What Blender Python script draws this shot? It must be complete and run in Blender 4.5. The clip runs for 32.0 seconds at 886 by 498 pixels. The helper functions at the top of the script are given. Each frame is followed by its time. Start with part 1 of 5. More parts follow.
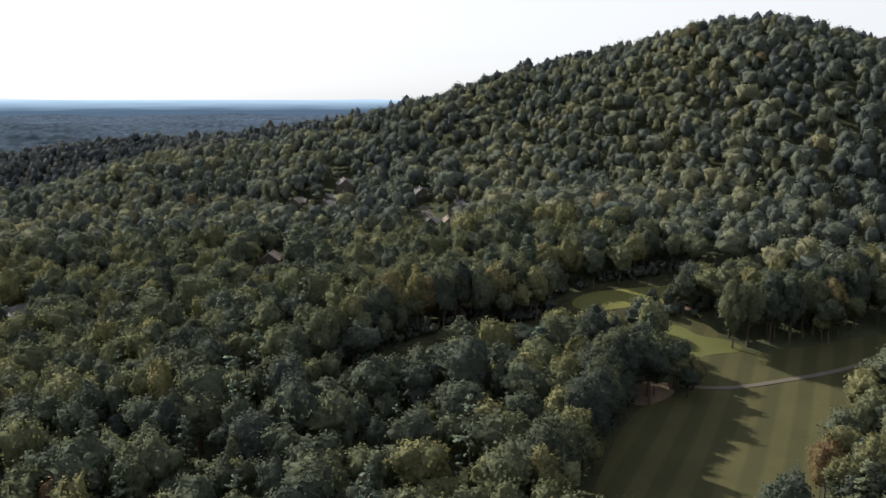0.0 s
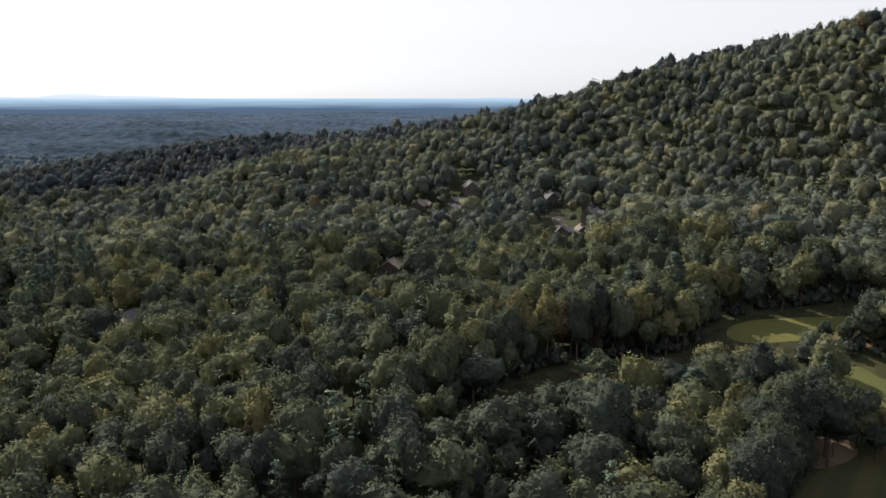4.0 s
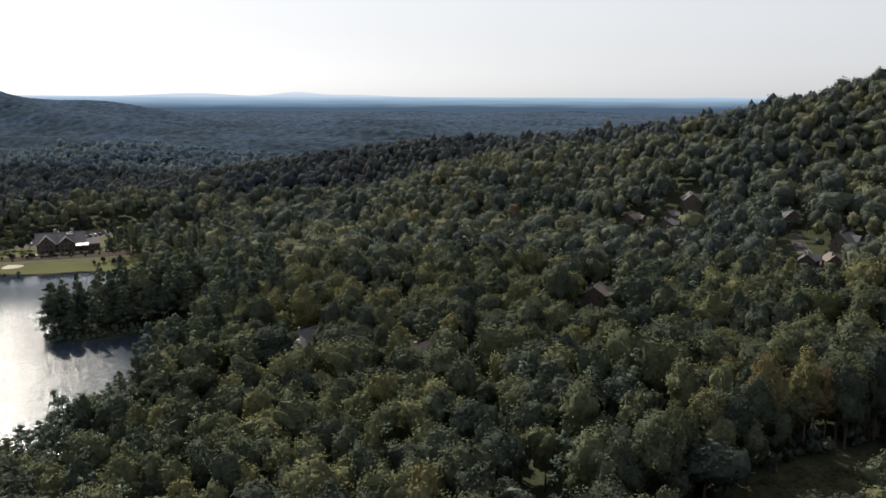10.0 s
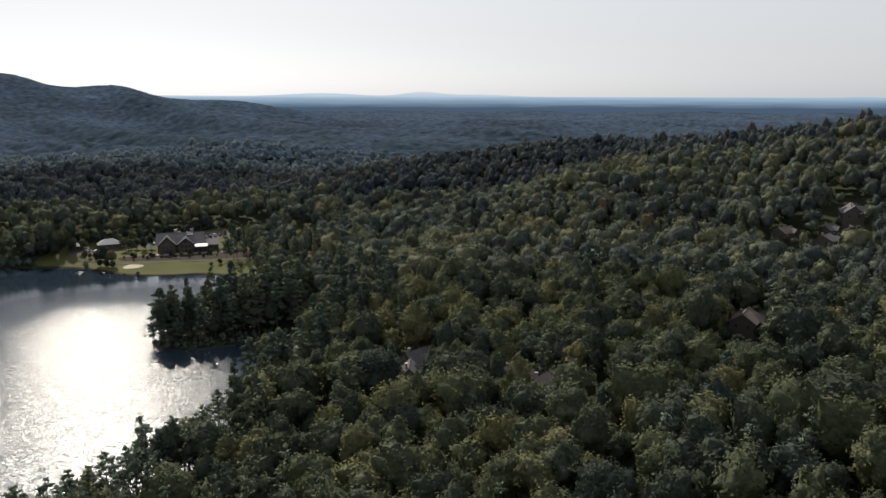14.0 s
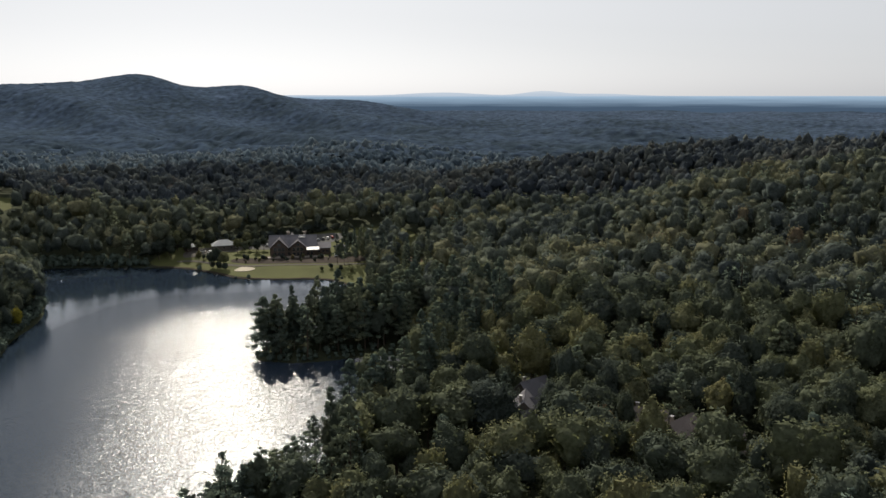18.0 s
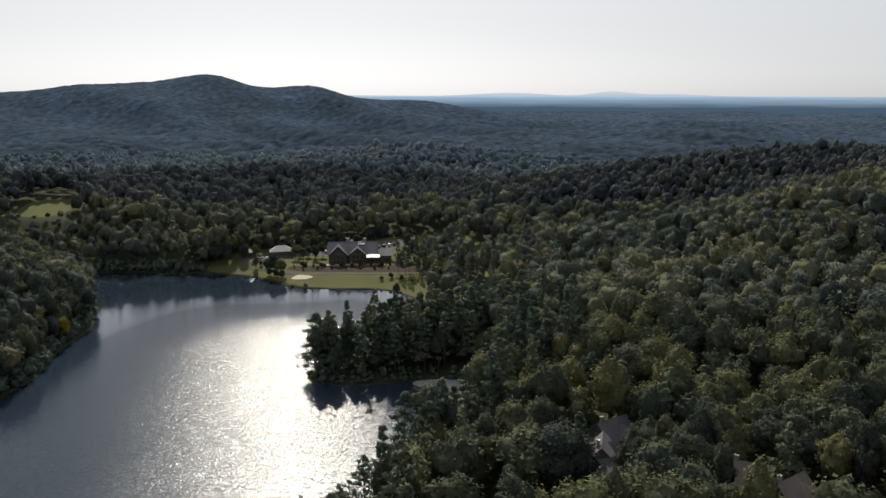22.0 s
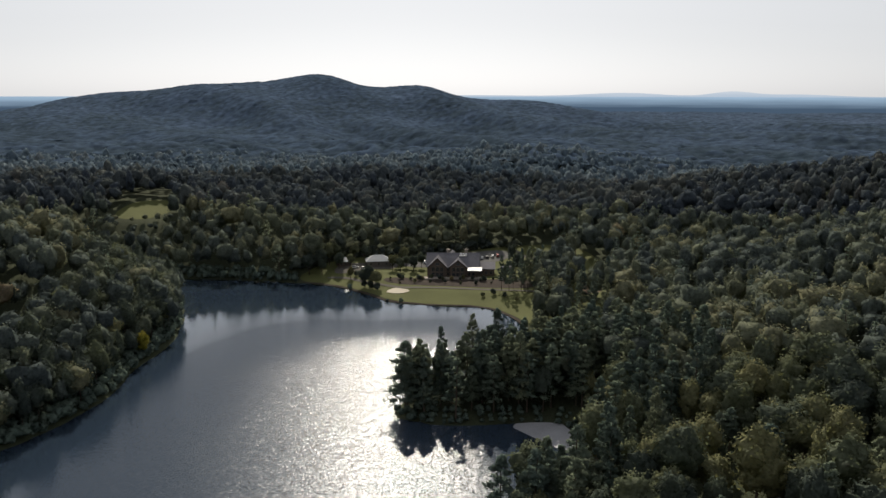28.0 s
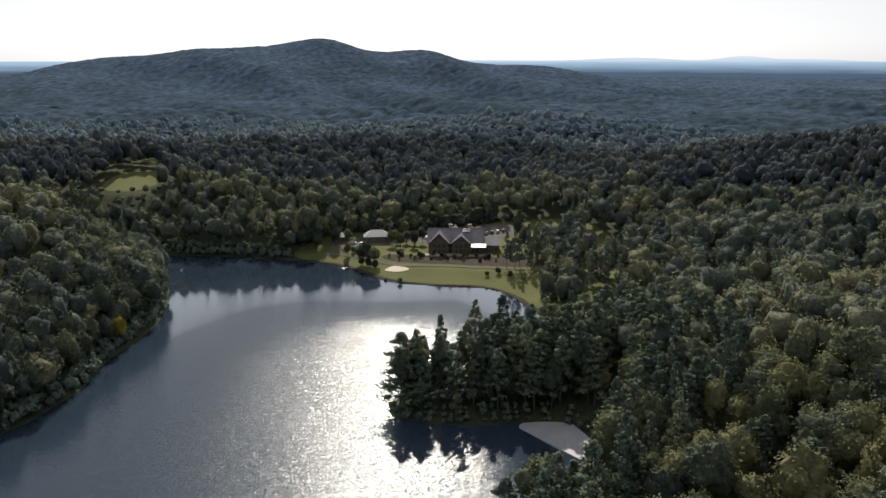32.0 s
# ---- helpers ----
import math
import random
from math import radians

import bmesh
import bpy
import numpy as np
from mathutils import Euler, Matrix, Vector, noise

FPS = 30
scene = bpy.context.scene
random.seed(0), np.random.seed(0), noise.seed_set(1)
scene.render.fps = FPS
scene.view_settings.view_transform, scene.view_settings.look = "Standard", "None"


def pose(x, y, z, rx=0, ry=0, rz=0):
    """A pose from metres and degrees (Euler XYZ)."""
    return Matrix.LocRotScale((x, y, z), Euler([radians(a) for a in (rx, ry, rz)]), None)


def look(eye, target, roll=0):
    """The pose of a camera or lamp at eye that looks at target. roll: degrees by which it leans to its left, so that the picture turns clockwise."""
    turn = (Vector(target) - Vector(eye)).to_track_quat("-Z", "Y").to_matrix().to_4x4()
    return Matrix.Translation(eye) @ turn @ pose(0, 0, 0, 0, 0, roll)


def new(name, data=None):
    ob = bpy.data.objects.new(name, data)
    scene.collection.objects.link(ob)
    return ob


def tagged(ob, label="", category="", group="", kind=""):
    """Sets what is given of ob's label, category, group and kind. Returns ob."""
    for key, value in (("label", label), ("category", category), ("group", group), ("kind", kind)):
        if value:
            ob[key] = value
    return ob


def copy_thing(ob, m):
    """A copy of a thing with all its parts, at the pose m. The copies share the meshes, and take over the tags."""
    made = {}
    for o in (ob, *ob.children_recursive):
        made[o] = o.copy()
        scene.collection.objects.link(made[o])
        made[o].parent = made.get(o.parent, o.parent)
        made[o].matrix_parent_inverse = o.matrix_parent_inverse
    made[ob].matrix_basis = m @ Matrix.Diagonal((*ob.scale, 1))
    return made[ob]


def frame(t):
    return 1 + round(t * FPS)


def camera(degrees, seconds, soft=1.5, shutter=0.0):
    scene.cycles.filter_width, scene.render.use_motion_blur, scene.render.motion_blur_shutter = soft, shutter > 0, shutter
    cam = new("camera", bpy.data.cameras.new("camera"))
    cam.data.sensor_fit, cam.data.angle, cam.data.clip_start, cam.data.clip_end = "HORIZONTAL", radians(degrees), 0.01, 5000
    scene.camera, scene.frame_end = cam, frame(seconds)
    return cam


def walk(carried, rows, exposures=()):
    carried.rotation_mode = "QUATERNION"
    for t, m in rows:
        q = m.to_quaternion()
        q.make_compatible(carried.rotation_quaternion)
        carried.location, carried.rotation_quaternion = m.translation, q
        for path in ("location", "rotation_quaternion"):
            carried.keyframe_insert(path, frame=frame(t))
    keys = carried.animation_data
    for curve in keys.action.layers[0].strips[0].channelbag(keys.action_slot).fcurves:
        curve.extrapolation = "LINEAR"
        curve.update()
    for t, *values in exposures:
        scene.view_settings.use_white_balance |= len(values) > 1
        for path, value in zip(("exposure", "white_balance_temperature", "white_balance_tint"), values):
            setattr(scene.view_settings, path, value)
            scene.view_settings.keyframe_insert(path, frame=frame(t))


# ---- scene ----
import functools
import itertools

# ---------------------------------------------------------------- camera
PATH = [  # seconds, x, y, z, heading, downward tilt, lean
    (0.0, 0.00, -0.01, 114.34, 50.514, 10.196, 0.02),
    (0.5, 3.29, 2.95, 114.29, 49.690, 10.195, 0.04),
    (1.0, 6.58, 5.92, 114.24, 48.779, 10.215, 0.05),
    (1.5, 9.83, 8.90, 114.20, 47.914, 10.212, 0.07),
    (2.0, 13.11, 11.88, 114.16, 47.085, 10.213, 0.07),
    (2.5, 16.32, 14.92, 114.13, 46.117, 10.223, 0.04),
    (3.0, 19.54, 17.96, 114.10, 44.701, 10.246, 0.00),
    (3.5, 22.46, 21.27, 114.14, 43.257, 10.273, 0.00),
    (5.5, 34.09, 34.52, 114.27, 38.103, 10.289, -0.01),
    (6.0, 36.99, 37.90, 114.31, 36.913, 10.287, -0.02),
    (6.5, 39.52, 41.45, 114.44, 35.482, 10.300, 0.02),
    (7.0, 42.06, 45.03, 114.56, 34.117, 10.324, 0.04),
    (7.5, 44.46, 48.67, 114.65, 32.893, 10.328, 0.04),
    (8.0, 46.88, 52.35, 114.74, 31.752, 10.348, 0.04),
    (8.5, 49.18, 56.06, 114.76, 30.795, 10.348, 0.08),
    (9.0, 51.46, 59.74, 114.76, 29.953, 10.347, 0.12),
    (9.5, 53.59, 63.50, 114.74, 29.166, 10.356, 0.12),
    (10.0, 55.76, 67.26, 114.70, 28.135, 10.368, 0.13),
    (10.5, 57.77, 71.08, 114.65, 26.823, 10.370, 0.12),
    (11.0, 59.80, 74.89, 114.61, 25.468, 10.381, 0.12),
    (11.5, 61.72, 78.77, 114.58, 24.262, 10.372, 0.11),
    (12.0, 63.60, 82.61, 114.56, 23.199, 10.379, 0.09),
    (12.5, 65.40, 86.52, 114.55, 22.185, 10.378, 0.09),
    (13.0, 67.22, 90.39, 114.55, 21.358, 10.388, 0.11),
    (13.5, 68.70, 94.28, 114.53, 20.659, 10.394, 0.09),
    (15.5, 74.59, 109.86, 114.48, 16.297, 10.388, 0.03),
    (16.0, 75.75, 113.70, 114.46, 15.018, 10.408, 0.02),
    (16.5, 76.79, 117.61, 114.44, 14.003, 10.413, -0.03),
    (17.0, 77.85, 121.49, 114.42, 13.141, 10.423, -0.09),
    (17.5, 78.80, 125.35, 114.40, 12.410, 10.445, -0.08),
    (18.0, 79.72, 129.22, 114.38, 11.760, 10.435, -0.07),
    (18.5, 80.50, 133.07, 114.39, 11.207, 10.419, -0.06),
    (19.0, 81.28, 136.94, 114.39, 10.741, 10.426, -0.05),
    (19.5, 81.95, 140.77, 114.42, 10.314, 10.435, -0.05),
    (20.0, 82.62, 144.63, 114.46, 9.862, 10.418, -0.05),
    (20.5, 83.23, 148.42, 114.51, 9.279, 10.418, -0.04),
    (21.0, 83.81, 152.25, 114.56, 8.600, 10.418, -0.03),
    (21.5, 84.31, 156.01, 114.63, 7.949, 10.416, -0.03),
    (22.0, 84.86, 159.78, 114.71, 7.320, 10.411, -0.02),
    (22.5, 85.33, 163.53, 114.78, 6.723, 10.424, -0.04),
    (23.0, 85.81, 167.24, 114.85, 5.989, 10.428, -0.06),
    (23.5, 86.30, 170.88, 114.92, 5.270, 10.412, 0.02),
    (24.0, 86.73, 174.51, 114.98, 4.645, 10.403, 0.09),
    (24.5, 87.14, 178.12, 115.01, 4.133, 10.430, 0.04),
    (25.0, 87.52, 181.73, 115.05, 3.685, 10.430, -0.03),
    (25.5, 87.91, 185.30, 115.01, 3.242, 10.446, -0.01),
    (27.5, 89.37, 199.62, 114.89, 0.536, 10.449, 0.00),
    (28.0, 89.66, 203.26, 114.88, -0.002, 10.429, 0.05),
    (28.5, 89.93, 206.90, 114.88, -0.176, 10.224, 0.00),
    (29.0, 90.23, 210.56, 114.87, -0.300, 9.325, 0.05),
    (29.5, 90.47, 214.22, 114.86, -0.355, 8.332, -0.00),
    (30.0, 90.77, 217.85, 114.85, -0.368, 8.078, 0.04),
    (30.5, 91.04, 221.51, 114.83, -0.376, 8.776, 0.01),
    (31.0, 91.27, 225.18, 114.80, -0.388, 10.071, 0.04),
    (31.5, 91.53, 228.84, 114.78, -0.389, 11.583, -0.00),
    (32.0, 91.79, 232.51, 114.76, -0.399, 12.708, 0.02),
]


def flight(row):
    t, x, y, z, heading, tilt, lean = row
    a, b = radians(heading), radians(tilt)
    ahead = (math.sin(a) * math.cos(b), math.cos(a) * math.cos(b), -math.sin(b))
    return t, look((x, y, z), (x + ahead[0], y + ahead[1], z + ahead[2]), lean)


cam = camera(55.18, 32.0, soft=1.5)
walk(cam, [flight(r) for r in PATH], exposures=[(0.0, 0.80), (3.0, 0.74), (6.0, 0.60), (9.0, 0.45), (13.0, 0.24), (20.0, 0.13), (28.0, 0.11), (30.0, 0.05), (31.0, 0.14), (32.0, 0.42)])

# ---------------------------------------------------------------- light
SUN_HEADING, SUN_HEIGHT = -3.6, 37.0
world = bpy.data.worlds.new("sky")
scene.world = world
world.use_nodes = True
wn, wl = world.node_tree.nodes, world.node_tree.links
sky = wn.new("ShaderNodeTexSky")
sky.sky_type = "NISHITA"
sky.sun_disc = False
sky.sun_elevation, sky.sun_rotation = radians(SUN_HEIGHT), radians(SUN_HEADING)
sky.altitude, sky.air_density, sky.dust_density, sky.ozone_density = 1200, 0.8, 3.2, 1.0
haze = wn.new("ShaderNodeMix")  # bright, milky air over the whole sky
haze.data_type = "RGBA"
haze.inputs["Factor"].default_value = 0.66
haze.inputs["B"].default_value = (4.7, 4.82, 5.06, 1)
grey = wn.new("ShaderNodeHueSaturation")
grey.inputs["Saturation"].default_value = 0.22
wl.new(sky.outputs[0], grey.inputs["Color"])
wl.new(grey.outputs[0], haze.inputs["A"])
wl.new(haze.outputs["Result"], wn["Background"].inputs[0])
wn["Background"].inputs[1].default_value = 0.11

sun = new("sun", bpy.data.lights.new("sun", "SUN"))
sun.data.energy, sun.data.angle, sun.data.color = 5.0, radians(0.6), (1.0, 0.91, 0.76)
a, b = radians(SUN_HEADING), radians(SUN_HEIGHT)
sun.matrix_world = look((math.sin(a) * math.cos(b) * 900, math.cos(a) * math.cos(b) * 900, math.sin(b) * 900), (0, 0, 0))


# ---------------------------------------------------------------- materials
def material(name, base, rough=0.8, metal=0.0, grain=6.0, stain=0.12, amount=0.25, bump_height=0.3, spec=0.3):
    """A painted or mineral surface: base colour varied by a fine grain and by large stains, with a fine relief."""
    m = bpy.data.materials.new(name)
    m.use_nodes = True
    n, l = m.node_tree.nodes, m.node_tree.links
    p = n["Principled BSDF"]
    p.inputs["Roughness"].default_value = rough
    p.inputs["Metallic"].default_value = metal
    p.inputs["Specular IOR Level"].default_value = spec
    geo = n.new("ShaderNodeNewGeometry")
    fine, wide = n.new("ShaderNodeTexNoise"), n.new("ShaderNodeTexNoise")
    fine.inputs["Scale"].default_value, wide.inputs["Scale"].default_value = grain, stain
    fine.inputs["Detail"].default_value, wide.inputs["Detail"].default_value = 6, 4
    for k in (fine, wide):
        l.new(geo.outputs["Position"], k.inputs["Vector"])
    add = n.new("ShaderNodeMath")
    l.new(fine.outputs[0], add.inputs[0]), l.new(wide.outputs[0], add.inputs[1])
    ramp = n.new("ShaderNodeMapRange")
    ramp.inputs[1].default_value, ramp.inputs[2].default_value = 0.6, 1.4
    ramp.inputs[3].default_value, ramp.inputs[4].default_value = 1 - amount, 1 + amount
    l.new(add.outputs[0], ramp.inputs[0])
    mix = n.new("ShaderNodeVectorMath")
    mix.operation = "SCALE"
    mix.inputs[0].default_value = base
    l.new(ramp.outputs[0], mix.inputs["Scale"])
    l.new(mix.outputs[0], p.inputs["Base Color"])
    relief = n.new("ShaderNodeBump")
    relief.inputs["Strength"].default_value, relief.inputs["Distance"].default_value = bump_height, 0.1
    l.new(fine.outputs[0], relief.inputs["Height"]), l.new(relief.outputs[0], p.inputs["Normal"])
    return m


def foliage(name, stops, per_thing, rough=0.6, glow_through=0.45, gloss=0.012, sap=(1.0, 1.0, 1.0)):
    """Leaves: diffuse with some light let through; the hue goes from tree to tree along the stops."""
    m = bpy.data.materials.new(name)
    m.use_nodes = True
    n, l = m.node_tree.nodes, m.node_tree.links
    n.remove(n["Principled BSDF"])
    if per_thing:
        few = n.new("ShaderNodeMath")  # most trees green, one in thirty turned
        few.operation = "POWER"
        few.inputs[1].default_value = 1.35
        l.new(n.new("ShaderNodeObjectInfo").outputs["Random"], few.inputs[0])
        tint = few.outputs[0]
    else:
        at = n.new("ShaderNodeAttribute")
        at.attribute_name = "tint"
        tint = at.outputs["Fac"]
    geo = n.new("ShaderNodeNewGeometry")
    jit = n.new("ShaderNodeMath")
    jit.operation = "MULTIPLY_ADD"
    jit.inputs[1].default_value, jit.inputs[2].default_value = 0.14, -0.07
    l.new(geo.outputs["Random Per Island"], jit.inputs[0])
    add = n.new("ShaderNodeMath")
    l.new(tint, add.inputs[0]), l.new(jit.outputs[0], add.inputs[1])
    ramp = n.new("ShaderNodeValToRGB")
    e = ramp.color_ramp.elements
    while len(e) < len(stops):
        e.new(0.5)
    for k, (at_, c) in zip(e, stops):
        k.position, k.color = at_, (*c, 1)
    l.new(add.outputs[0], ramp.inputs[0])
    noise_ = n.new("ShaderNodeTexNoise")
    noise_.inputs["Scale"].default_value, noise_.inputs["Detail"].default_value = (0.07 if name == "hazed_far_leaves" else 0.9), 5
    l.new(geo.outputs["Position"], noise_.inputs["Vector"])
    rng = n.new("ShaderNodeMapRange")
    rng.inputs[1].default_value, rng.inputs[2].default_value, rng.inputs[3].default_value, rng.inputs[4].default_value = 0.3, 0.7, 0.68, 1.32
    l.new(noise_.outputs[0], rng.inputs[0])
    sc = n.new("ShaderNodeVectorMath")
    sc.operation = "SCALE"
    l.new(ramp.outputs[0], sc.inputs[0]), l.new(rng.outputs[0], sc.inputs["Scale"])
    mass = n.new("ShaderNodeAttribute")
    mass.attribute_name = "outward"
    turned = n.new("ShaderNodeVectorTransform")
    turned.vector_type, turned.convert_from, turned.convert_to = "NORMAL", "OBJECT", "WORLD"
    l.new(mass.outputs["Vector"], turned.inputs[0])
    dif, tra, glo = (n.new("ShaderNodeBsdf" + k) for k in ("Diffuse", "Translucent", "Glossy"))
    mx, mg = n.new("ShaderNodeMixShader"), n.new("ShaderNodeMixShader")
    glo.inputs["Roughness"].default_value = rough
    glo.inputs["Color"].default_value = (0.5, 0.55, 0.5, 1)
    thru = n.new("ShaderNodeVectorMath")  # light that has passed a leaf is yellower
    thru.operation = "MULTIPLY"
    thru.inputs[1].default_value = sap
    l.new(sc.outputs[0], thru.inputs[0])
    l.new(sc.outputs[0], dif.inputs[0]), l.new(thru.outputs[0], tra.inputs[0])
    if name != "hazed_far_leaves":
        l.new(turned.outputs[0], dif.inputs["Normal"]), l.new(turned.outputs[0], tra.inputs["Normal"])
    mx.inputs[0].default_value, mg.inputs[0].default_value = glow_through, gloss
    l.new(dif.outputs[0], mx.inputs[1]), l.new(tra.outputs[0], mx.inputs[2])
    l.new(mx.outputs[0], mg.inputs[1]), l.new(glo.outputs[0], mg.inputs[2])
    l.new(mg.outputs[0], n["Material Output"].inputs[0])
    return m


LEAF_STOPS = [(0.0, (0.053, 0.068, 0.063)), (0.38, (0.078, 0.095, 0.071)), (0.68, (0.125, 0.139, 0.082)), (0.93, (0.184, 0.177, 0.089)), (0.97, (0.164, 0.123, 0.07)), (1.0, (0.164, 0.094, 0.063))]
PINE_STOPS = [(0.0, (0.079, 0.109, 0.094)), (0.6, (0.118, 0.149, 0.11)), (1.0, (0.176, 0.197, 0.122))]
# the farther woods' leaf colours are blued: distance haze is put into them
MID_HAZED_STOPS = [(0.0, (0.06, 0.076, 0.08)), (0.38, (0.085, 0.103, 0.093)), (0.68, (0.125, 0.14, 0.1)), (0.93, (0.172, 0.167, 0.103)), (1.0, (0.141, 0.11, 0.077))]
HILL_HAZED_STOPS = [(0.0, (0.045, 0.058, 0.079)), (0.4, (0.062, 0.077, 0.091)), (0.75, (0.086, 0.098, 0.095)), (1.0, (0.096, 0.089, 0.087))]
RIDGE_HAZED_STOPS = [(0.0, (0.089, 0.126, 0.164)), (0.4, (0.117, 0.16, 0.198)), (0.75, (0.153, 0.19, 0.215)), (1.0, (0.184, 0.202, 0.208))]
FAR_HAZED_STOPS = [(0.0, (0.022, 0.034, 0.046)), (0.35, (0.038, 0.054, 0.073)), (0.7, (0.049, 0.071, 0.108)), (1.0, (0.07, 0.096, 0.147))]
M = {}
M["leaf"] = foliage("broad_leaves", LEAF_STOPS, True, sap=(1.15, 1.15, 0.85))
M["leaf_stuff"] = foliage("broad_leaves_wood", LEAF_STOPS, False, sap=(1.15, 1.15, 0.85))
M["pine"] = foliage("pine_needles", PINE_STOPS, True, glow_through=0.15)
M["pine_stuff"] = foliage("pine_needles_wood", PINE_STOPS, False, glow_through=0.15)
M["mid_leaf"] = foliage("hazed_middle_leaves", MID_HAZED_STOPS, False, sap=(1.08, 1.1, 0.85))
M["hill_leaf"] = foliage("hazed_hill_leaves", HILL_HAZED_STOPS, False)
M["ridge_leaf"] = foliage("hazed_ridge_leaves", RIDGE_HAZED_STOPS, False, glow_through=0.4)
M["far_leaf"] = foliage("hazed_far_leaves", FAR_HAZED_STOPS, False, glow_through=0.1, gloss=0.0)
M["bark"] = material("bark", (0.075, 0.060, 0.048), 0.9, spec=0.03, grain=5, stain=0.6)
M["floor"] = material("forest_floor", (0.040, 0.046, 0.028), 0.95, spec=0.03, grain=1.2, stain=0.03, amount=0.45)
M["grass"] = material("mown_grass", (0.082, 0.088, 0.036), 0.85, spec=0.03, grain=2.0, stain=0.05, amount=0.22)
# rough turf with a darkened base colour: the enclosing trees' shade is put in
M["rough"] = material("shade_dark_rough_grass", (0.036, 0.037, 0.022), 0.95, spec=0.03, grain=0.9, stain=0.16, amount=0.75)
M["soil"] = material("red_pine_straw", (0.125, 0.094, 0.070), 0.95, spec=0.03, grain=1.5, stain=0.12, amount=0.3)
# brown mulch, darkened: building and hedge shade on the clubhouse bank is put in
M["mulch"] = material("shade_toned_mulch", (0.045, 0.037, 0.032), 0.95, spec=0.03, grain=2, stain=0.2, amount=0.35)
M["sand"] = material("bunker_sand", (0.42, 0.38, 0.31), 0.95, spec=0.03, grain=4, amount=0.12)
M["path"] = material("concrete_path", (0.095, 0.088, 0.078), 0.9, spec=0.03, grain=3, amount=0.15)
M["asphalt"] = material("asphalt", (0.10, 0.098, 0.095), 0.9, spec=0.03, grain=3, amount=0.2)
M["slate"] = material("grey_shingles", (0.125, 0.122, 0.135), 0.95, spec=0.03, grain=4, stain=0.3, amount=0.25)
M["shingle"] = material("brown_shingles", (0.175, 0.150, 0.140), 0.95, spec=0.03, grain=4, stain=0.3, amount=0.28)
M["metal_roof"] = material("pale_metal_roof", (0.33, 0.34, 0.35), 0.5, 0.0, grain=3, amount=0.08)
M["wood"] = material("dark_stained_timber", (0.075, 0.055, 0.042), 0.75, grain=5, amount=0.3)
M["siding"] = material("grey_brown_siding", (0.085, 0.075, 0.066), 0.8, grain=4, amount=0.2)
M["stone"] = material("field_stone", (0.24, 0.21, 0.18), 0.9, grain=2.2, amount=0.35, bump_height=0.8)
M["trim"] = material("white_trim_paint", (0.72, 0.71, 0.68), 0.6, amount=0.06)
M["frame"] = material("brown_window_frame", (0.13, 0.115, 0.10), 0.7, amount=0.1)
M["steel"] = material("dull_steel", (0.35, 0.35, 0.36), 0.4, 0.8, amount=0.1)
M["rubber"] = material("tyre_rubber", (0.02, 0.02, 0.02), 0.8, amount=0.1)


def glass_material():
    m = bpy.data.materials.new("window_glass")
    m.use_nodes = True
    p = m.node_tree.nodes["Principled BSDF"]
    p.inputs["Base Color"].default_value = (0.02, 0.025, 0.03, 1)
    p.inputs["Roughness"].default_value = 0.06
    p.inputs["Specular IOR Level"].default_value = 0.8
    return m


M["glass"] = glass_material()


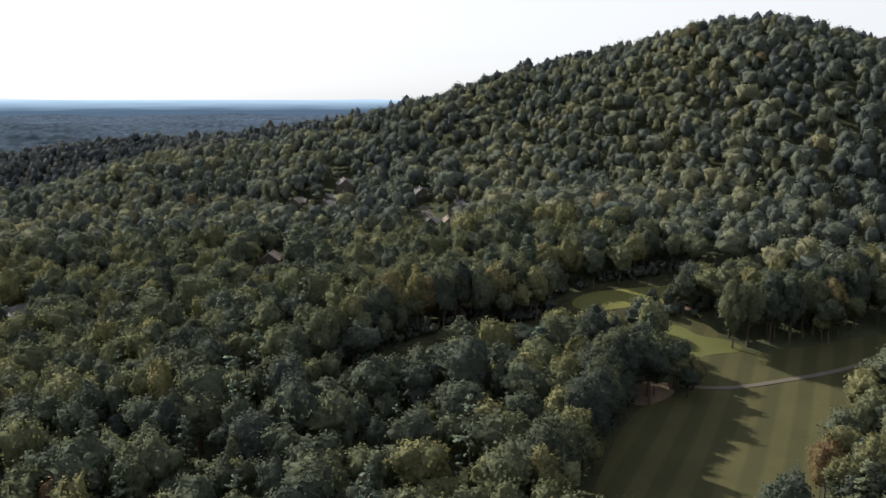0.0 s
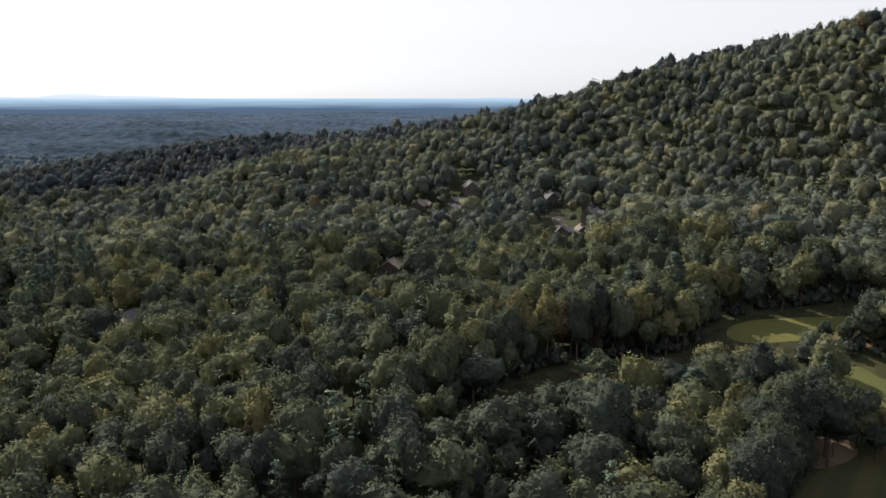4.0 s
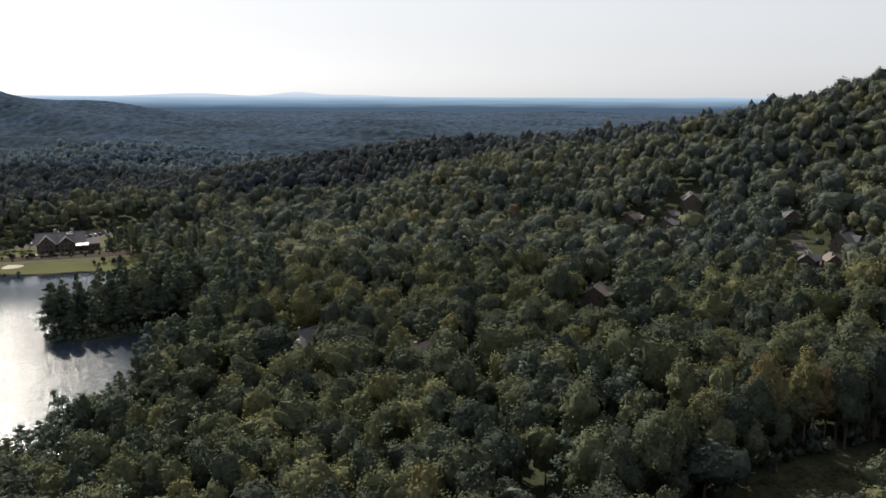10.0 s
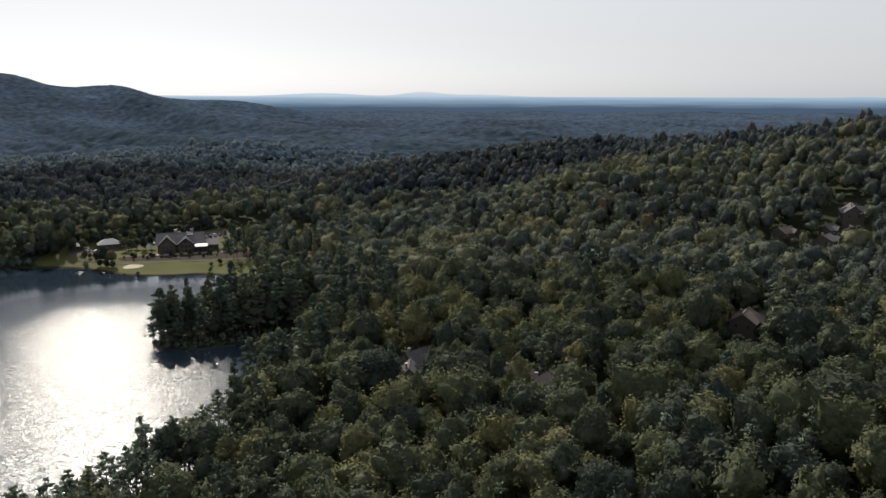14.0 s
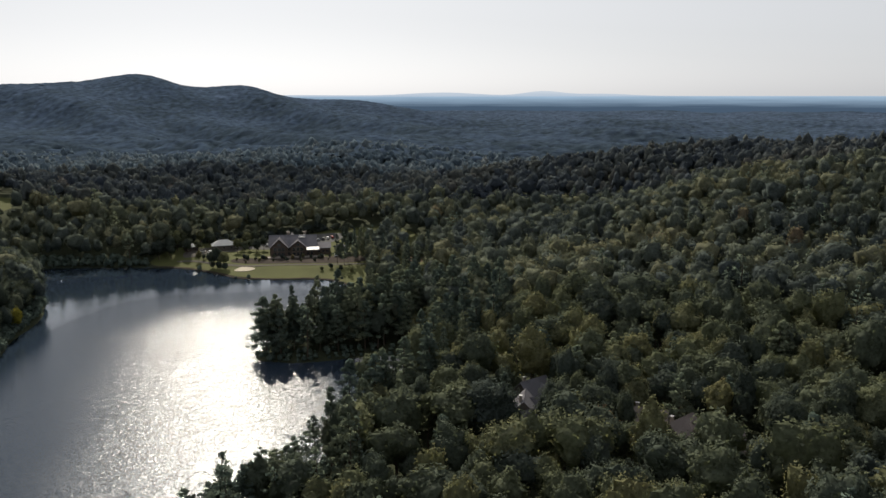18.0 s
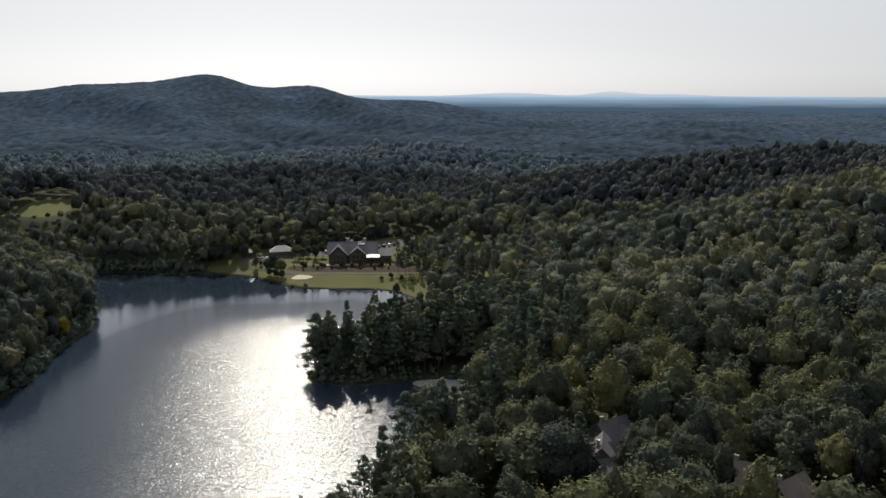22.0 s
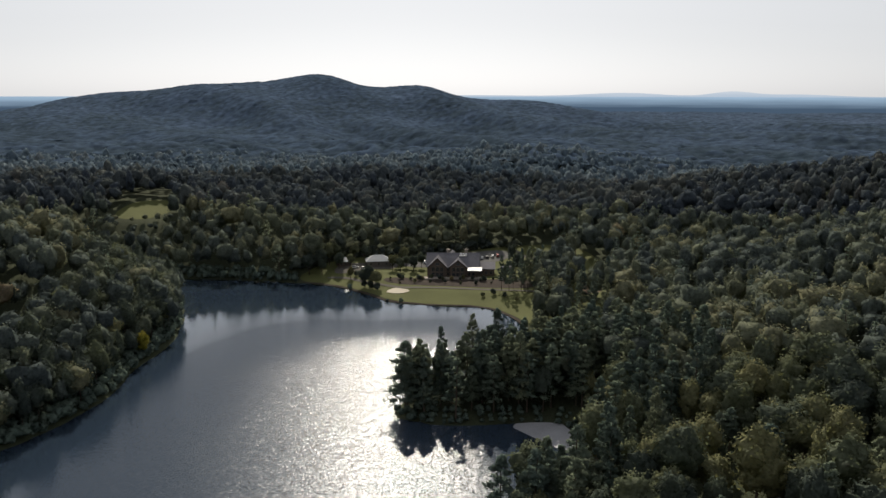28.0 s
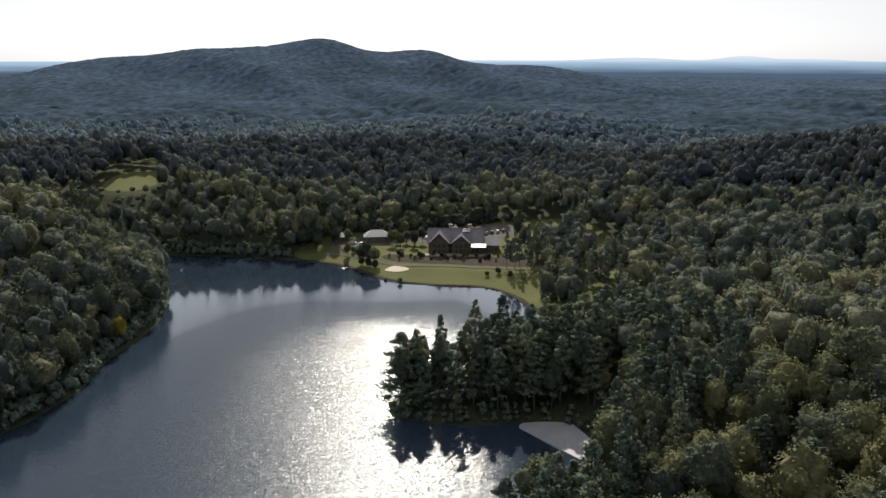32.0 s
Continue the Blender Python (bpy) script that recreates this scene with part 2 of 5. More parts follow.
def water_material():
    """Dark pond water with small wind ripples, calmer in the lee of the far shore."""
    m = bpy.data.materials.new("lake_water")
    m.use_nodes = True
    n, l = m.node_tree.nodes, m.node_tree.links
    p = n["Principled BSDF"]
    p.inputs["Base Color"].default_value = (0.018, 0.028, 0.044, 1)
    p.inputs["IOR"].default_value = 1.7
    p.inputs["Roughness"].default_value = 0.15
    p.inputs["Specular Tint"].default_value = (0.74, 0.87, 1.0, 1)
    geo = n.new("ShaderNodeNewGeometry")
    sep = n.new("ShaderNodeSeparateXYZ")
    l.new(geo.outputs["Position"], sep.inputs[0])
    calm = n.new("ShaderNodeMapRange")
    calm.inputs[1].default_value, calm.inputs[2].default_value, calm.inputs[3].default_value, calm.inputs[4].default_value = 545, 650, 1.0, 0.05
    l.new(sep.outputs["Y"], calm.inputs[0])
    gust = n.new("ShaderNodeTexNoise")
    gust.inputs["Scale"].default_value, gust.inputs["Detail"].default_value = 0.02, 3
    l.new(geo.outputs["Position"], gust.inputs["Vector"])
    gr = n.new("ShaderNodeMapRange")
    gr.inputs[1].default_value, gr.inputs[2].default_value, gr.inputs[3].default_value, gr.inputs[4].default_value = 0.35, 0.65, 0.92, 1.08
    l.new(gust.outputs[0], gr.inputs[0])
    k = n.new("ShaderNodeMath")
    k.operation = "MULTIPLY"
    lee = n.new("ShaderNodeMapRange")  # still water under the west bank
    lee.inputs[1].default_value, lee.inputs[2].default_value, lee.inputs[3].default_value, lee.inputs[4].default_value = -45, 25, 0.08, 1.0
    l.new(sep.outputs["X"], lee.inputs[0])
    both = n.new("ShaderNodeMath")
    both.operation = "MULTIPLY"
    cove = n.new("ShaderNodeMapRange")  # and in the cove behind the pines
    cove.inputs[1].default_value, cove.inputs[2].default_value, cove.inputs[3].default_value, cove.inputs[4].default_value = 96, 122, 1.0, 0.08
    l.new(sep.outputs["X"], cove.inputs[0])
    still = n.new("ShaderNodeMath")
    still.operation = "MULTIPLY"
    l.new(lee.outputs[0], still.inputs[0]), l.new(cove.outputs[0], still.inputs[1])
    l.new(calm.outputs[0], both.inputs[0]), l.new(still.outputs[0], both.inputs[1])
    l.new(both.outputs[0], k.inputs[0]), l.new(gr.outputs[0], k.inputs[1])
    ruffle = n.new("ShaderNodeMapRange")
    ruffle.inputs[3].default_value, ruffle.inputs[4].default_value = 0.02, 0.24
    l.new(k.outputs[0], ruffle.inputs[0]), l.new(ruffle.outputs[0], p.inputs["Roughness"])
    sheen = n.new("ShaderNodeMapRange")  # smooth water mirrors more than ruffled water
    sheen.inputs[1].default_value, sheen.inputs[2].default_value = 0.05, 0.28
    sheen.inputs[3].default_value, sheen.inputs[4].default_value = 1.0, 0.08
    l.new(k.outputs[0], sheen.inputs[0]), l.new(sheen.outputs[0], p.inputs["Specular IOR Level"])
    swell = n.new("ShaderNodeTexNoise")
    swell.inputs["Scale"].default_value, swell.inputs["Detail"].default_value = 1.1, 2
    l.new(geo.outputs["Position"], swell.inputs["Vector"])
    rise = n.new("ShaderNodeBump")
    rise.inputs["Distance"].default_value = 0.008
    l.new(k.outputs[0], rise.inputs["Strength"]), l.new(swell.outputs[0], rise.inputs["Height"])
    facets = n.new("ShaderNodeTexVoronoi")  # the small facets of wind ripples
    facets.inputs["Scale"].default_value = 4.4
    small = n.new("ShaderNodeTexVoronoi")
    small.inputs["Scale"].default_value = 8.5
    l.new(geo.outputs["Position"], small.inputs["Vector"])
    mean = n.new("ShaderNodeMix")
    mean.data_type = "RGBA"
    wide_ = n.new("ShaderNodeTexVoronoi")
    wide_.inputs["Scale"].default_value = 2.3
    pair_ = n.new("ShaderNodeMix")
    pair_.data_type = "RGBA"
    mean.inputs["Factor"].default_value = 1 / 3
    l.new(geo.outputs["Position"], wide_.inputs["Vector"])
    l.new(facets.outputs["Color"], pair_.inputs["A"]), l.new(small.outputs["Color"], pair_.inputs["B"])
    l.new(pair_.outputs["Result"], mean.inputs["A"]), l.new(wide_.outputs["Color"], mean.inputs["B"])
    l.new(geo.outputs["Position"], facets.inputs["Vector"])
    centred, tilt, total, unit_ = (n.new("ShaderNodeVectorMath") for _ in range(4))
    centred.operation, tilt.operation, total.operation, unit_.operation = "SUBTRACT", "MULTIPLY", "ADD", "NORMALIZE"
    centred.inputs[1].default_value = (0.5, 0.5, 0.5)
    l.new(mean.outputs["Result"], centred.inputs[0])
    strength = n.new("ShaderNodeCombineXYZ")
    reach = n.new("ShaderNodeMath")
    reach.operation = "MULTIPLY"
    reach.inputs[1].default_value = 0.74
    l.new(k.outputs[0], reach.inputs[0])
    across = n.new("ShaderNodeMath")  # the ripples run with the wind, so they tilt less across it
    across.operation = "MULTIPLY"
    across.inputs[1].default_value = 0.41
    l.new(reach.outputs[0], across.inputs[0])
    l.new(across.outputs[0], strength.inputs[0]), l.new(reach.outputs[0], strength.inputs[1])
    l.new(centred.outputs[0], tilt.inputs[0]), l.new(strength.outputs[0], tilt.inputs[1])
    l.new(rise.outputs[0], total.inputs[0]), l.new(tilt.outputs[0], total.inputs[1])
    l.new(total.outputs[0], unit_.inputs[0]), l.new(unit_.outputs[0], p.inputs["Normal"])
    return m


M["water"] = water_material()


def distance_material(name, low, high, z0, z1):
    """Far land beyond the reach of the place, with haze put in as glow."""
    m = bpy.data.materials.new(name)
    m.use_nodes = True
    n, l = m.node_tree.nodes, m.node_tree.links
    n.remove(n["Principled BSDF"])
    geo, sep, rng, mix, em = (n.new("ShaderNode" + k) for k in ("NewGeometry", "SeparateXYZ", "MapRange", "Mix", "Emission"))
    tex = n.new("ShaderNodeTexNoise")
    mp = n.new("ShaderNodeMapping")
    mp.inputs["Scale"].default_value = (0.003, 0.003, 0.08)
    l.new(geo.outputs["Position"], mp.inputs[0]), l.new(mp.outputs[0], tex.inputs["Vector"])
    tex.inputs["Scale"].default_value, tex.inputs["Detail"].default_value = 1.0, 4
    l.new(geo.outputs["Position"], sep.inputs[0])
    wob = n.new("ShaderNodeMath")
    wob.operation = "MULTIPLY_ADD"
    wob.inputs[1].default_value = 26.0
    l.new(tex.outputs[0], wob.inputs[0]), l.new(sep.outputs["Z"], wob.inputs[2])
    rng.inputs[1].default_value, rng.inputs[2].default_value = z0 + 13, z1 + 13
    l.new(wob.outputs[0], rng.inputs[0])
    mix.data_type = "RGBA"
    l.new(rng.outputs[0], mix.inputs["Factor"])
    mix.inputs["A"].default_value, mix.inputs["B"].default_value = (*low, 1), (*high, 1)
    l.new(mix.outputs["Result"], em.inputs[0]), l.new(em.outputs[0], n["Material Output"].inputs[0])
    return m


# ---------------------------------------------------------------- the lie of the land
LAKE = [(-54, 462), (-44, 484), (-38, 512), (-41, 545), (-37, 580), (-42, 619), (-56, 663), (-72, 690), (-100, 700), (-125, 706), (-122, 721), (-90, 726), (-62, 722), (-38, 720), (-2, 713), (27, 701),
        (49, 677), (60, 661), (88, 653), (113, 651), (125, 633), (131, 609), (158, 590), (168, 570), (138, 556), (108, 540), (84, 522),
        (73, 505), (71, 491), (90, 484), (118, 487), (132, 486), (137, 472), (130, 455), (116, 442), (104, 418), (96, 388), (82, 356),
        (66, 335), (45, 318), (18, 302), (-30, 298), (-85, 330), (-100, 390), (-75, 435)]


def soften(poly, times=2):
    """Rounds a closed outline by cutting its corners."""
    p = np.array(poly, float)
    for _ in range(times):
        q = np.roll(p, -1, 0)
        p = np.stack([0.75 * p + 0.25 * q, 0.25 * p + 0.75 * q], 1).reshape(-1, 2)
    return p


def outline_distance(poly, x, y):
    """The distance to a closed outline, negative inside."""
    x, y = np.asarray(x, float), np.asarray(y, float)
    d, inside = np.full(x.shape, 1e9), np.zeros(x.shape, bool)
    for (ax, ay), (bx, by) in zip(poly, np.roll(poly, -1, 0)):
        ex, ey = bx - ax, by - ay
        t = np.clip(((x - ax) * ex + (y - ay) * ey) / (ex * ex + ey * ey), 0, 1)
        d = np.minimum(d, np.hypot(x - ax - t * ex, y - ay - t * ey))
        if ay != by:
            inside ^= ((ay > y) != (by > y)) & (x < ex * (y - ay) / (by - ay) + ax)
    return np.where(inside, -d, d)


def knoll(x, y, cx, cy, s, h):
    return h * np.exp(-((x - cx) ** 2 + (y - cy) ** 2) / (2 * s * s))


def ridge(x, y, ax, ay, bx, by, s, ha, hb):
    ex, ey = bx - ax, by - ay
    t = np.clip(((x - ax) * ex + (y - ay) * ey) / (ex * ex + ey * ey), 0, 1)
    d = np.hypot(x - ax - t * ex, y - ay - t * ey)
    return (ha + (hb - ha) * t) * np.exp(-d * d / (2 * s * s))


SHORE = soften(LAKE, 2)
# the spurs and hollows of the near hill, the valleys beyond, and the crest of the far ridge: place, width and rise
HILL_SPURS = [(480, 270, 70, -17.0), (420, 330, 55, 10.3), (600, 380, 75, 6.7), (520, 390, 75, -7.0), (450, 430, 60, 5.9), (560, 500, 75, 19.0), (640, 520, 75, -11.3), (410, 560, 70, 6.7), (360, 640, 70, 23.9), (470, 640, 80, 2.4), (560, 660, 80, 7.9), (610, 150, 80, 18.6), (350, 130, 60, 13.6), (770, 150, 80, 11.7), (720, 200, 70, -10.3), (390, 230, 60, 13.9)]
VALLEYS = [(300, 720, 75, -18.5), (240, 800, 80, 3.7), (400, 780, 80, -8.2), (180, 980, 110, -18.1), (290, 1080, 110, -11.1), (430, 1190, 120, -16.0), (330, 1440, 130, 12.5), (520, 1540, 140, 6.4), (220, 1230, 100, 12.4), (70, 1030, 100, 9.0), (-70, 900, 80, -6.6), (560, 980, 110, -1.7), (470, 930, 90, 5.2), (680, 760, 100, -11.2), (-40, 2085, 170, -12.7), (-60, 580, 45, 16.0), (300, 165, 55, -4.7), (240, 185, 55, 6.2), (280, 90, 60, 1.9), (-130, 830, 60, 4.3), (230, 480, 60, 7.3), (290, 400, 50, 4.5), (-170, 900, 70, -2.3)]
CREST = [(-1145, 2), (-1040, 17), (-935, 31), (-830, 42), (-725, 46), (-620, 43), (-515, 60), (-410, 61), (-305, 64), (-200, 78), (-95, 40), (10, 58), (115, 42), (220, 26), (325, 33), (430, 11), (535, 16)]


def land(x, y):
    """The height of the ground; the lake lies at 0."""
    x, y = np.asarray(x, float), np.asarray(y, float)
    d = outline_distance(SHORE, x, y)
    dry = np.clip(d, 0, None)
    z = 1 + 14 * (1 - np.exp(-dry / 110)) + 6 * (1 - np.exp(-dry / 600))
    z = np.where(d < 0, -2.5 * (1 - np.exp(np.minimum(d, 0) / 6)), z * np.clip(0.12 + dry / 25, 0, 1) + 0.35 * np.clip(dry / 2, 0, 1))
    k = np.clip(dry / 60, 0, 1)
    h = knoll(x, y, 715, 262, 150, 136)
    for r in ((715, 290, 705, 450, 115, 128, 108), (705, 450, 690, 640, 125, 108, 62), (690, 640, 600, 790, 140, 62, 40), (600, 790, 380, 930, 150, 40, 20)):
        h = np.maximum(h, ridge(x, y, *r))
    h = h + ridge(x, y, 215, 225, 310, 195, 60, 8, 6) + knoll(x, y, 282, 75, 60, -10)
    h = h + knoll(x, y, -150, 640, 110, 9) + knoll(x, y, -200, 880, 160, 16) + knoll(x, y, -135, 865, 45, 9) + knoll(x, y, 90, 735, 55, -7)
    h = h + knoll(x, y, -118, 625, 52, 10)
    for cx, cy, s, rise in HILL_SPURS + VALLEYS:
        h = h + knoll(x, y, cx, cy, s, rise)
    far = sum(rise * np.exp(-((x - cx) / 80) ** 2 / 2) for cx, rise in CREST) * np.exp(-((y - 2430) / 300) ** 2 / 2)
    r = np.hypot(x - 60, y - 300)
    roll_ = np.clip((r - 450) / 700, 0, 1) * (9 * np.sin(x / 171 + 0.6 * np.sin(y / 233)) * np.cos(y / 197 + 1.3)
                                             + 6 * np.sin(x / 83 + 2 + y / 140) * np.sin(y / 97) + 10 * np.sin((x * 0.5 + y) / 390))
    roll_ = roll_ + np.clip((r - 900) / 600, 0, 1) * (11 * np.sin(x / 119 + 1.7 * np.sin(y / 310)) * np.sin(y / 88 + x / 260) + 8 * np.sin(x / 61 + y / 75 + 2 * np.sin(x / 200)))
    roll_ = roll_ * (1 - 0.6 * np.clip((r - 1900) / 300, 0, 1))
    return z + k * h + far + k * roll_ - 19 * np.clip((r - 2450) / 400, 0, 1)


def spread(lo, hi, step, reach):
    """Even steps from lo to hi, growing outwards to the reach."""
    mid = list(np.arange(lo, hi + 0.1, step))
    up, down, s = [], [], step
    while (up[-1] if up else hi) < reach:
        s *= 1.085
        up.append((up[-1] if up else hi) + s)
    s = step
    while (down[-1] if down else lo) > -reach:
        s *= 1.085
        down.append((down[-1] if down else lo) - s)
    return np.array(down[::-1] + mid + up)


GX, GY = spread(-220, 520, 6, 5600), spread(-60, 900, 6, 5600)
GZ = land(*np.meshgrid(GX, GY, indexing="ij"))


def ground(x, y):
    """The height of the ground sheet at places."""
    x, y = np.asarray(x, float), np.asarray(y, float)
    i = np.clip(np.searchsorted(GX, x) - 1, 0, len(GX) - 2)
    j = np.clip(np.searchsorted(GY, y) - 1, 0, len(GY) - 2)
    u, v = (x - GX[i]) / (GX[i + 1] - GX[i]), (y - GY[j]) / (GY[j + 1] - GY[j])
    return GZ[i, j] * (1 - u) * (1 - v) + GZ[i + 1, j] * u * (1 - v) + GZ[i, j + 1] * (1 - u) * v + GZ[i + 1, j + 1] * u * v


def mesh_of(name, verts, faces, mats, slots=None, tint=None, smooth=False, out=None):
    """A mesh from arrays; faces all have as many corners."""
    verts, faces = np.asarray(verts, np.float32), np.asarray(faces, np.int32)
    me = bpy.data.meshes.new(name)
    me.vertices.add(len(verts)), me.loops.add(faces.size), me.polygons.add(len(faces))
    me.vertices.foreach_set("co", verts.ravel())
    me.loops.foreach_set("vertex_index", faces.ravel())
    me.polygons.foreach_set("loop_start", np.arange(0, faces.size, faces.shape[1], dtype=np.int32))
    if slots is not None:
        me.polygons.foreach_set("material_index", np.asarray(slots, np.int32))
    if tint is not None:
        me.attributes.new("tint", "FLOAT", "POINT").data.foreach_set("value", np.asarray(tint, np.float32))
    if out is not None:
        me.attributes.new("outward", "FLOAT_VECTOR", "POINT").data.foreach_set("vector", np.asarray(out, np.float32).ravel())
    me.polygons.foreach_set("use_smooth", np.full(len(faces), smooth))
    for k in mats:
        me.materials.append(k)
    me.update(calc_edges=True)
    return me


def grid_faces(nx, ny):
    i, j = np.meshgrid(np.arange(nx - 1), np.arange(ny - 1), indexing="ij")
    k = (i * ny + j).ravel()
    return np.stack([k, k + ny, k + ny + 1, k + 1], 1)


XX, YY = np.meshgrid(GX, GY, indexing="ij")
tagged(new("ground", mesh_of("ground", np.stack([XX, YY, GZ], -1).reshape(-1, 3), grid_faces(len(GX), len(GY)), [M["floor"]], smooth=True)),
       "brown leaf-littered woodland ground rolling up to hills", "ground", kind="structure")
water = mesh_of("water", [(-140, 270, 0), (210, 270, 0), (210, 740, 0), (-140, 740, 0)], [(0, 1, 2, 3)], [M["water"]])
tagged(new("water", water), "dark rippled lake water with sun glitter", "lake", kind="structure")


def patch(name, poly, mat, lift, step=2.0, label="", category="lawn", kind="structure", times=2):
    """A sheet of turf, sand or paving laid on the ground inside a rounded outline."""
    p = soften(poly, times)
    x0, y0 = p.min(0) - step
    x1, y1 = p.max(0) + step
    xs, ys = np.arange(x0, x1 + step, step), np.arange(y0, y1 + step, step)
    X, Y = np.meshgrid(xs, ys, indexing="ij")
    d = outline_distance(p, X, Y)
    gx, gy = np.gradient(d, step)
    g = np.maximum(np.hypot(gx, gy), 0.3)
    out = np.clip(d, 0, step * 1.5)
    X2, Y2 = X - out * gx / g, Y - out * gy / g
    inside = d < 0
    f = grid_faces(len(xs), len(ys))
    f = f[inside.ravel()[f].any(1)]
    used, f = np.unique(f, return_inverse=True)
    f = f.reshape(-1, 4)
    v = np.stack([X2, Y2, ground(X2, Y2) + lift], -1).reshape(-1, 3)[used]
    return tagged(new(name, mesh_of(name, v, f, [mat], smooth=True)), label, category, kind=kind)


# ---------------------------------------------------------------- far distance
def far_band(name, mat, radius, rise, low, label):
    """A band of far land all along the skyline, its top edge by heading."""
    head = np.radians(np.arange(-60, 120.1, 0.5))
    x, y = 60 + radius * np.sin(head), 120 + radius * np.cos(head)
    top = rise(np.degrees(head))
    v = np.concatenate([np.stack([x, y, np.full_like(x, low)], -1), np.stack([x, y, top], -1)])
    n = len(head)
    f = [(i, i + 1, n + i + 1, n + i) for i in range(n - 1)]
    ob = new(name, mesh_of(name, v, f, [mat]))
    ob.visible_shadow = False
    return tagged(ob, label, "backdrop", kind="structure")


def bell(h, at, wide, tall):
    return tall * np.exp(-((h - at) / wide) ** 2)


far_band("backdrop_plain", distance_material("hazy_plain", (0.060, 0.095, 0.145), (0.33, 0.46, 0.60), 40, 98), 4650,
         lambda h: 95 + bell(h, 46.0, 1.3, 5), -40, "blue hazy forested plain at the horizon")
far_band("backdrop_mountains", distance_material("hazed_mountains", (0.42, 0.50, 0.60), (0.58, 0.63, 0.69), 95, 130), 4750,
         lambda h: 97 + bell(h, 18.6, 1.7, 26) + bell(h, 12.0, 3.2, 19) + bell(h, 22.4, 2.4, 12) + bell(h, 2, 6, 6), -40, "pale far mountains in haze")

# ---------------------------------------------------------------- trees
rng = np.random.default_rng(7)
ICO = [(0, 0, 1)] + [(0.894 * math.cos(k * 1.2566), 0.894 * math.sin(k * 1.2566), 0.447) for k in range(5)] \
    + [(0.894 * math.cos(k * 1.2566 + 0.628), 0.894 * math.sin(k * 1.2566 + 0.628), -0.447) for k in range(5)] + [(0, 0, -1)]
ICO = np.array(ICO)
ICO_F = np.array([(0, 1 + k, 1 + (k + 1) % 5) for k in range(5)] + [(1 + k, 6 + k, 1 + (k + 1) % 5) for k in range(5)]
                 + [(1 + (k + 1) % 5, 6 + k, 6 + (k + 1) % 5) for k in range(5)] + [(11, 6 + (k + 1) % 5, 6 + k) for k in range(5)])


def unit(v):
    return v / np.maximum(np.linalg.norm(v, axis=-1, keepdims=True), 1e-6)


def lumps(r, centres, radii, fill=0.86, middle=None):
    """Rough solid hearts of the clumps, which stop the light."""
    n = len(centres)
    v = centres[:, None] + ICO[None] * (radii[:, None, None] * fill) * r.uniform(0.78, 1.14, (n, 12, 1))
    f = ICO_F[None] + np.arange(n)[:, None, None] * 12
    out = np.repeat(ICO[None], n, 0) if middle is None else unit(0.3 * ICO[None] + 0.8 * unit(v - middle))
    return v.reshape(-1, 3), f.reshape(-1, 3), out.reshape(-1, 3)


def join(*pieces):
    vs, fs, ns, k = [], [], [], 0
    for v, f, n in pieces:
        vs.append(v), fs.append(f + k), ns.append(n)
        k += len(v)
    return np.concatenate(vs), np.concatenate(fs), np.concatenate(ns)


def sprays(r, at, n, shape, size, long=1.0):
    """Leaf sprays, each a bent triangle; the light falls on them as on the rounded mass that they make up."""
    count = len(at)
    a = unit(np.cross(n, r.normal(size=(count, 3))))
    b = np.cross(n, a)
    s = size * r.uniform(0.6, 1.35, (count, 1))
    v = np.stack([at - a * s * long, at + a * s * long + n * s * 0.25, at + b * s * 1.1 + a * s * r.uniform(-0.5, 0.5, (count, 1))], 1).reshape(-1, 3)
    return v, np.arange(count * 3).reshape(-1, 3), np.repeat(unit(shape + 0.3 * n), 3, 0)


@functools.lru_cache(None)
def ball(level):
    """A sphere of triangles, divided a number of times."""
    v, f = [tuple(p) for p in ICO], [tuple(int(i) for i in t) for t in ICO_F]
    for _ in range(level):
        seen, g = {}, []
        for a, b, c in f:
            m = []
            for p, q in ((a, b), (b, c), (c, a)):
                e = (min(p, q), max(p, q))
                if e not in seen:
                    seen[e] = len(v)
                    v.append(tuple((v[p][k] + v[q][k]) / 2 for k in range(3)))
                m.append(seen[e])
            g += [(a, m[0], m[2]), (b, m[1], m[0]), (c, m[2], m[1]), tuple(m)]
        f = g
    return unit(np.array(v)), np.array(f)


